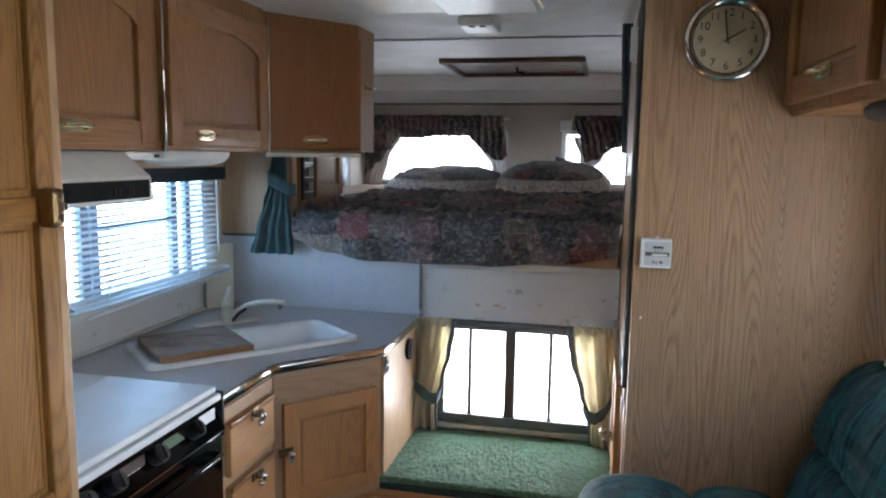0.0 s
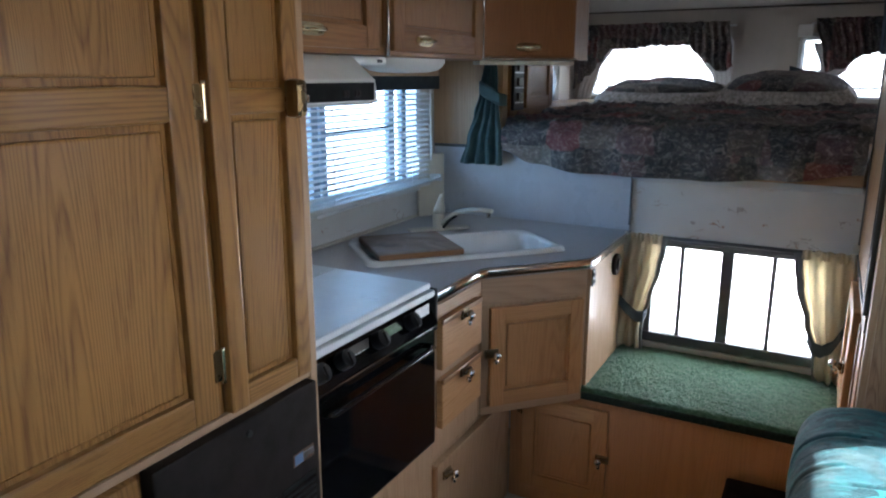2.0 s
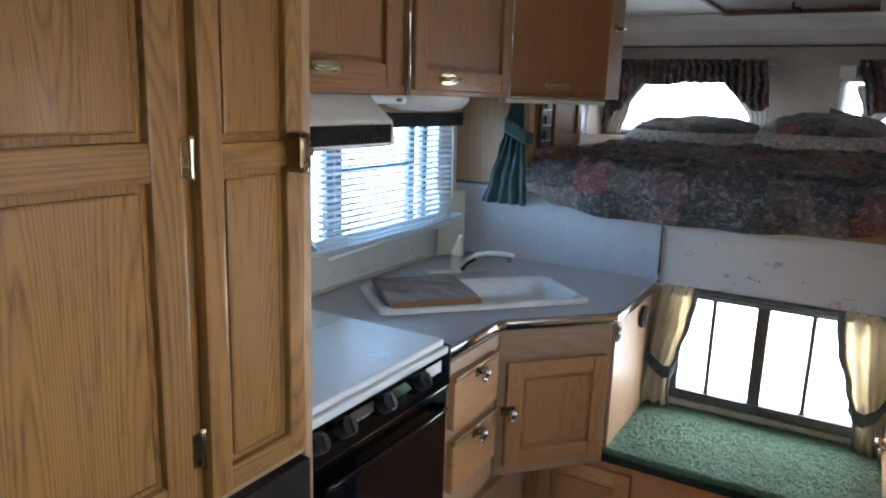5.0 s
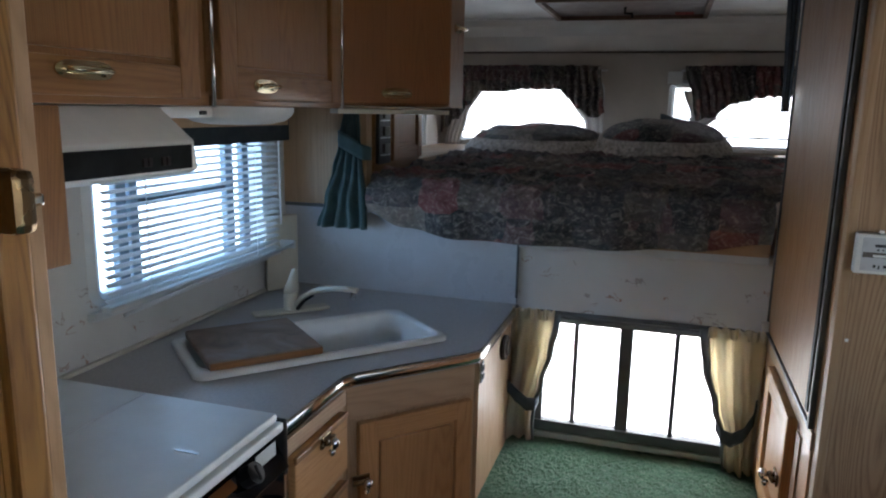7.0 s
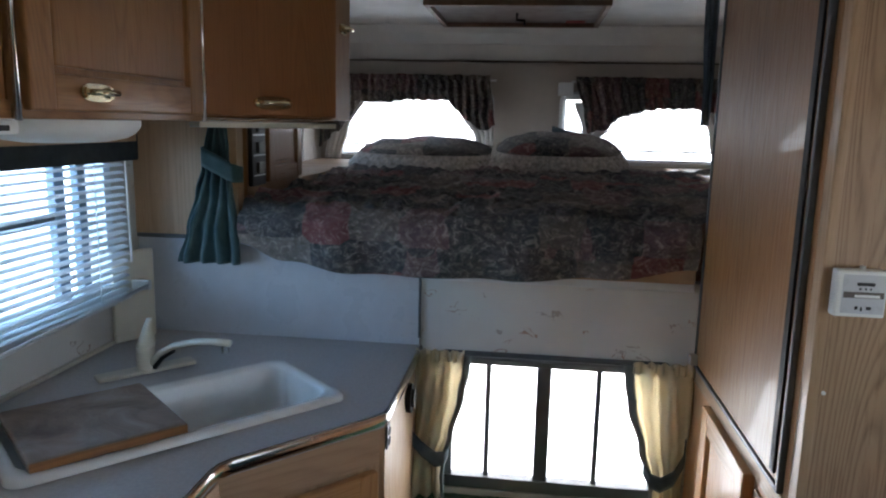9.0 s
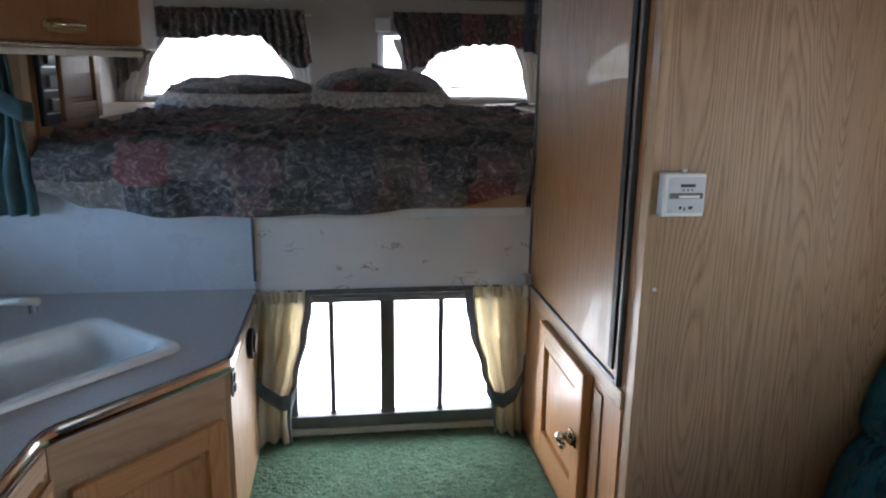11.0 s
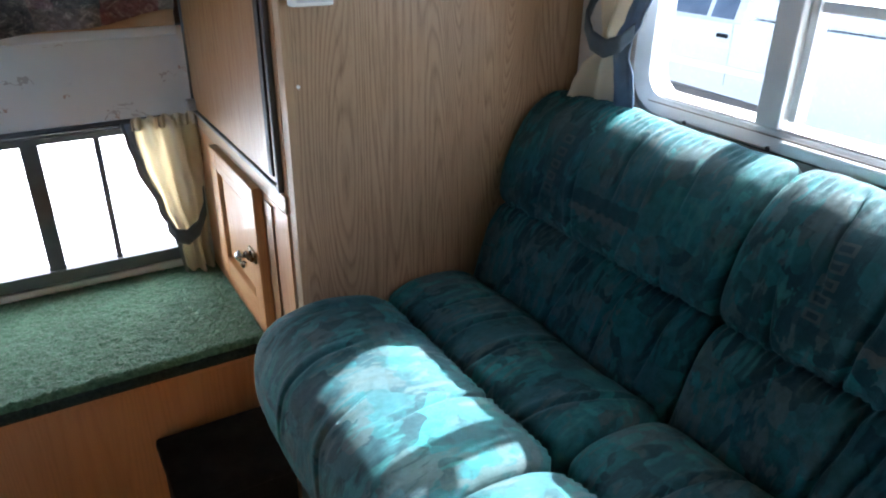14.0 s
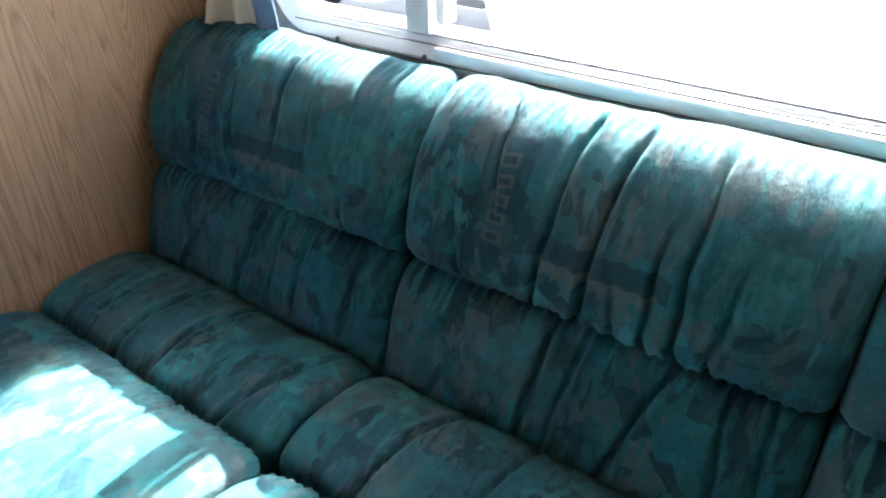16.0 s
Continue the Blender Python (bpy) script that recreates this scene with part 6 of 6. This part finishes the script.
hanging("", None, "", [(z, a - (0.044 if z < 1.12 else 0.034), a + 0.003) for z, a, b in ks], 0.682, "y", 1, 0.003, blue_border, parent=cs, pname="border", seed=2.0)
band(cs, [(0.720, 1.646, 1.262), (0.690, 1.652, 1.228), (0.660, 1.638, 1.190), (0.652, 1.610, 1.160), (0.652, 1.575, 1.150), (0.658, 1.545, 1.162), (0.675, 1.532, 1.184)], 0.033, slate_cl)

# ---- sofa ----
sf = thing("sofa", (0.35, 0.9, FLOOR), "teal patterned plush sofa with channelled cushions in sun", "sofa")


def smooth_loop(pts, k=5):
    """Closed Catmull-Rom through the profile points."""
    out = []
    n_ = len(pts)
    for i in range(n_):
        p0, p1, p2, p3 = (Vector((*pts[(i + d) % n_], 0)) for d in (-1, 0, 1, 2))
        for j in range(k):
            t = j / k
            q = 0.5 * ((2 * p1) + (p2 - p0) * t + (2 * p0 - 5 * p1 + 4 * p2 - p3) * t * t + (3 * p1 - p0 - 3 * p2 + p3) * t ** 3)
            out.append((q.x, q.y))
    return out


def cushion(name, profile, y0, y1, seed, pleats, gathers, puff=0.005, edge=0.03, wrinkle=0.004):
    """A stuffed roll: profile in x and z swept along y, its ends drawn in. Pleats are (s, y, s, y, depth) stitched lines,
    gathers are (s, width, depth) rows of small puckers along a seam."""
    lp_ = smooth_loop(profile, 7)
    n_ = len(lp_)
    outward = []
    for i in range(n_):
        (ax, az), (cx_, cz_) = lp_[i - 1], lp_[(i + 1) % n_]
        t_ = Vector((cx_ - ax, cz_ - az)).normalized()
        outward.append((-t_.y, t_.x))
    cx = sum(p[0] for p in lp_) / n_
    cz = sum(p[1] for p in lp_) / n_
    if sum((px - cx) * o_[0] + (pz - cz) * o_[1] for (px, pz), o_ in zip(lp_, outward)) < 0:
        outward = [(-p, -q) for p, q in outward]
    ny = max(30, int((y1 - y0) * 560))
    bm = fresh()
    rows = []
    for j in range(ny + 1):
        f = j / ny
        y = y0 + (y1 - y0) * f
        dist = min(f, 1 - f) * (y1 - y0)
        drawn = 0.0 if dist > edge else 0.024 * (1 - math.sqrt(max(0.0, 1 - (1 - dist / edge) ** 2)))
        row = []
        for i, (px, pz) in enumerate(lp_):
            s = i / n_
            r = wrinkle * (0.8 * noise.noise((y * 11, s * 6, seed)) + 0.45 * noise.noise((y * 34, s * 10, seed + 5))) + puff * noise.noise((y * 5.5, s * 2.5, seed + 9)) - drawn
            for sa, ya, sb, yb_, dep in pleats:
                lo_, hi_ = min(sa, sb), max(sa, sb)
                if lo_ - 0.05 < s < hi_ + 0.05:
                    k = (s - sa) / (sb - sa)
                    fade = min(1.0, max(0.0, min(s - lo_ + 0.05, hi_ + 0.05 - s) / 0.07))
                    q = y - (ya + (yb_ - ya) * k + 0.006 * noise.noise((s * 9, ya * 7, seed)))
                    if abs(q) < 0.05:
                        r += fade * dep * (0.30 * math.exp(-((abs(q) - 0.011) / 0.007) ** 2) - 0.9 * math.exp(-(q / 0.0034) ** 2))
            for sc, wide, dep in gathers:
                ds = (s - sc + 0.5) % 1.0 - 0.5
                if abs(ds) < wide * 2.5:
                    ph = y * 440 + 5 * noise.noise((y * 9, sc, seed)) + 14 * ds
                    r += dep * math.exp(-(ds / wide) ** 2) * (0.5 * math.sin(ph) + 0.9 * noise.noise((y * 38, ds * 9, seed + 2)))
            ox, oz = outward[i]
            row.append(bm.verts.new((px + ox * r, y, pz + oz * r)))
        rows.append(row)
    for r0, r1 in zip(rows, rows[1:]):
        for i in range(n_):
            bm.faces.new((r0[i], r0[(i + 1) % n_], r1[(i + 1) % n_], r1[i]))
    bm.faces.new(rows[0][::-1])
    bm.faces.new(rows[-1])
    bmesh.ops.recalc_face_normals(bm, faces=bm.faces[:])
    return part(name, bm, sofa_m, sf, smooth=True)


UPPER = [(0.572, 0.826), (0.548, 0.852), (0.550, 0.900), (0.569, 0.956), (0.603, 1.008), (0.648, 1.040), (0.700, 1.044), (0.725, 0.985), (0.724, 0.850), (0.640, 0.800)]
LOWER = [(0.482, 0.650), (0.490, 0.700), (0.508, 0.755), (0.530, 0.805), (0.566, 0.833), (0.630, 0.820), (0.668, 0.760), (0.660, 0.620), (0.560, 0.600)]
REARP = [(0.288, 0.655), (0.298, 0.694), (0.345, 0.714), (0.415, 0.714), (0.475, 0.694), (0.520, 0.640), (0.500, 0.580), (0.400, 0.540), (0.290, 0.560)]
FRONT = [(0.285, 0.660), (0.268, 0.702), (0.200, 0.722), (0.125, 0.722), (0.062, 0.704), (0.022, 0.660), (0.010, 0.590), (0.022, 0.520), (0.090, 0.470), (0.240, 0.500)]
PLEATS = (
    # upper back, lower back, rear of the seat, front of the seat, cushion by cushion
    (((0.30, 1.43, 0.52, 1.435, 0.008), (0.28, 1.37, 0.52, 1.385, 0.005), (0.05, 1.50, 0.36, 1.525, 0.009), (0.02, 1.62, 0.22, 1.60, 0.006), (0.34, 1.30, 0.54, 1.315, 0.006), (0.02, 1.40, 0.20, 1.385, 0.006), (0.02, 1.30, 0.16, 1.29, 0.005)),
     ((0.05, 1.63, 0.38, 1.55, 0.009), (0.06, 1.49, 0.40, 1.445, 0.010), (0.08, 1.365, 0.40, 1.345, 0.009), (0.14, 1.26, 0.40, 1.245, 0.008), (0.20, 1.41, 0.40, 1.40, 0.005)),
     ((0.03, 1.525, 0.42, 1.500, 0.010), (0.10, 1.440, 0.46, 1.415, 0.009), (0.03, 1.300, 0.42, 1.225, 0.011), (0.20, 1.60, 0.44, 1.585, 0.005)),
     ((0.03, 1.36, 0.30, 1.345, 0.006), (0.30, 1.55, 0.62, 1.56, 0.007), (0.36, 1.42, 0.62, 1.40, 0.006))),
    (((0.30, 1.060, 0.52, 1.080, 0.009), (0.02, 1.085, 0.24, 1.110, 0.007), (0.03, 0.995, 0.52, 0.972, 0.010), (0.02, 0.938, 0.50, 0.912, 0.011), (0.02, 0.858, 0.30, 0.850, 0.009), (0.02, 0.818, 0.52, 0.822, 0.010), (0.02, 0.785, 0.28, 0.770, 0.008), (0.02, 0.89, 0.18, 0.895, 0.006)),
     ((0.22, 1.120, 0.40, 1.060, 0.009), (0.04, 0.975, 0.40, 0.955, 0.010), (0.06, 0.940, 0.38, 0.915, 0.009), (0.06, 0.865, 0.40, 0.815, 0.011), (0.10, 0.735, 0.40, 0.755, 0.007), (0.20, 0.70, 0.40, 0.71, 0.007)),
     ((0.03, 1.075, 0.42, 1.035, 0.010), (0.10, 0.955, 0.46, 0.930, 0.009), (0.03, 0.820, 0.42, 0.780, 0.010)),
     ((0.03, 1.10, 0.32, 1.09, 0.007), (0.30, 0.98, 0.62, 0.99, 0.007), (0.36, 0.82, 0.62, 0.83, 0.006))),
    (((0.30, 0.53, 0.52, 0.54, 0.008), (0.03, 0.45, 0.50, 0.44, 0.010), (0.02, 0.33, 0.50, 0.32, 0.010), (0.02, 0.24, 0.30, 0.25, 0.008)),
     ((0.05, 0.54, 0.40, 0.52, 0.009), (0.05, 0.42, 0.40, 0.41, 0.009), (0.05, 0.29, 0.40, 0.30, 0.009)),
     ((0.03, 0.53, 0.42, 0.51, 0.009), (0.03, 0.38, 0.42, 0.36, 0.009), (0.03, 0.25, 0.42, 0.24, 0.009)),
     ((0.30, 0.46, 0.62, 0.45, 0.007), (0.30, 0.28, 0.62, 0.29, 0.007))))
for i, (y0, y1) in enumerate(((1.190, 1.734), (0.664, 1.188), (0.138, 0.662))):
    up_, low_, rear_, front_ = PLEATS[i]
    cushion("back_cushion", UPPER, y0, y1, 3.0 + i * 7, up_, ((0.03, 0.03, 0.003), (0.52, 0.03, 0.004)))
    cushion("back_cushion", LOWER, y0, y1, 5.0 + i * 7, low_, ((0.42, 0.05, 0.004),))
    cushion("seat_cushion", REARP, y0, y1, 8.0 + i * 7, rear_, ((0.05, 0.04, 0.003),), 0.006)
    cushion("seat_cushion", FRONT, y0, y1, 11.0 + i * 7, front_, ((0.05, 0.03, 0.003),), 0.006, 0.05)
part("base", bx(0.09, XR - 0.002, 0.138, WY - 0.004, FLOOR, 0.53), black_p, sf)
part("back_board", bx(0.66, XR - 0.002, 0.138, WY - 0.004, 0.53, 0.95), black_p, sf)

# black box on the floor beside the step, mat
sb = thing("storage_box", (0.0, 1.87, FLOOR), "black rounded storage box on the floor beside the step", "box")
part("body", bx(-0.14, 0.105, 1.78, 2.00, FLOOR, 0.285, 0.03), matt_black, sb)
part("lid", bx(-0.146, 0.107, 1.774, 2.003, 0.287, 0.312, 0.01), matt_black, sb)
mt2 = thing("floor_mat", (-0.35, 1.2, FLOOR), "dark green floor mat on the vinyl", "mat")
part("sheet", bx(-0.72, -0.03, 0.2, 1.93, FLOOR + 0.001, FLOOR + 0.012, 0.004), mat_m, mt2)

# pleated blinds half lowered in the bunk windows
for x0, x1 in ((-1.25, -0.53), (-0.16, 0.56)):
    e = thing("venetian_blind", ((x0 + x1) / 2, 4.135, 1.47), "fine white blind half lowered in the bunk window", "blind", "blinds of the bunk windows")
    part("head_rail", bx(x0, x1, 4.128, 4.146, 1.612, 1.628, 0.002), white_p, e)
    bm = fresh()
    box(bm, (x0 - x1) / 2, (x1 - x0) / 2, -0.006, 0.006, -0.0004, 0.0004)
    me = bpy.data.meshes.new("slat")
    bm.to_mesh(me)
    bm.free()
    me.materials.append(sheer_m)
    for k in range(9):
        s_ = new("slat", me)
        s_.parent = e
        s_.matrix_basis = pose(0, 0.0, 0.012 + k * 0.0145, -10, 0, 0)
    part("bottom_rail", bx(x0, x1, 4.129, 4.143, 1.462, 1.470, 0.002), white_p, e)
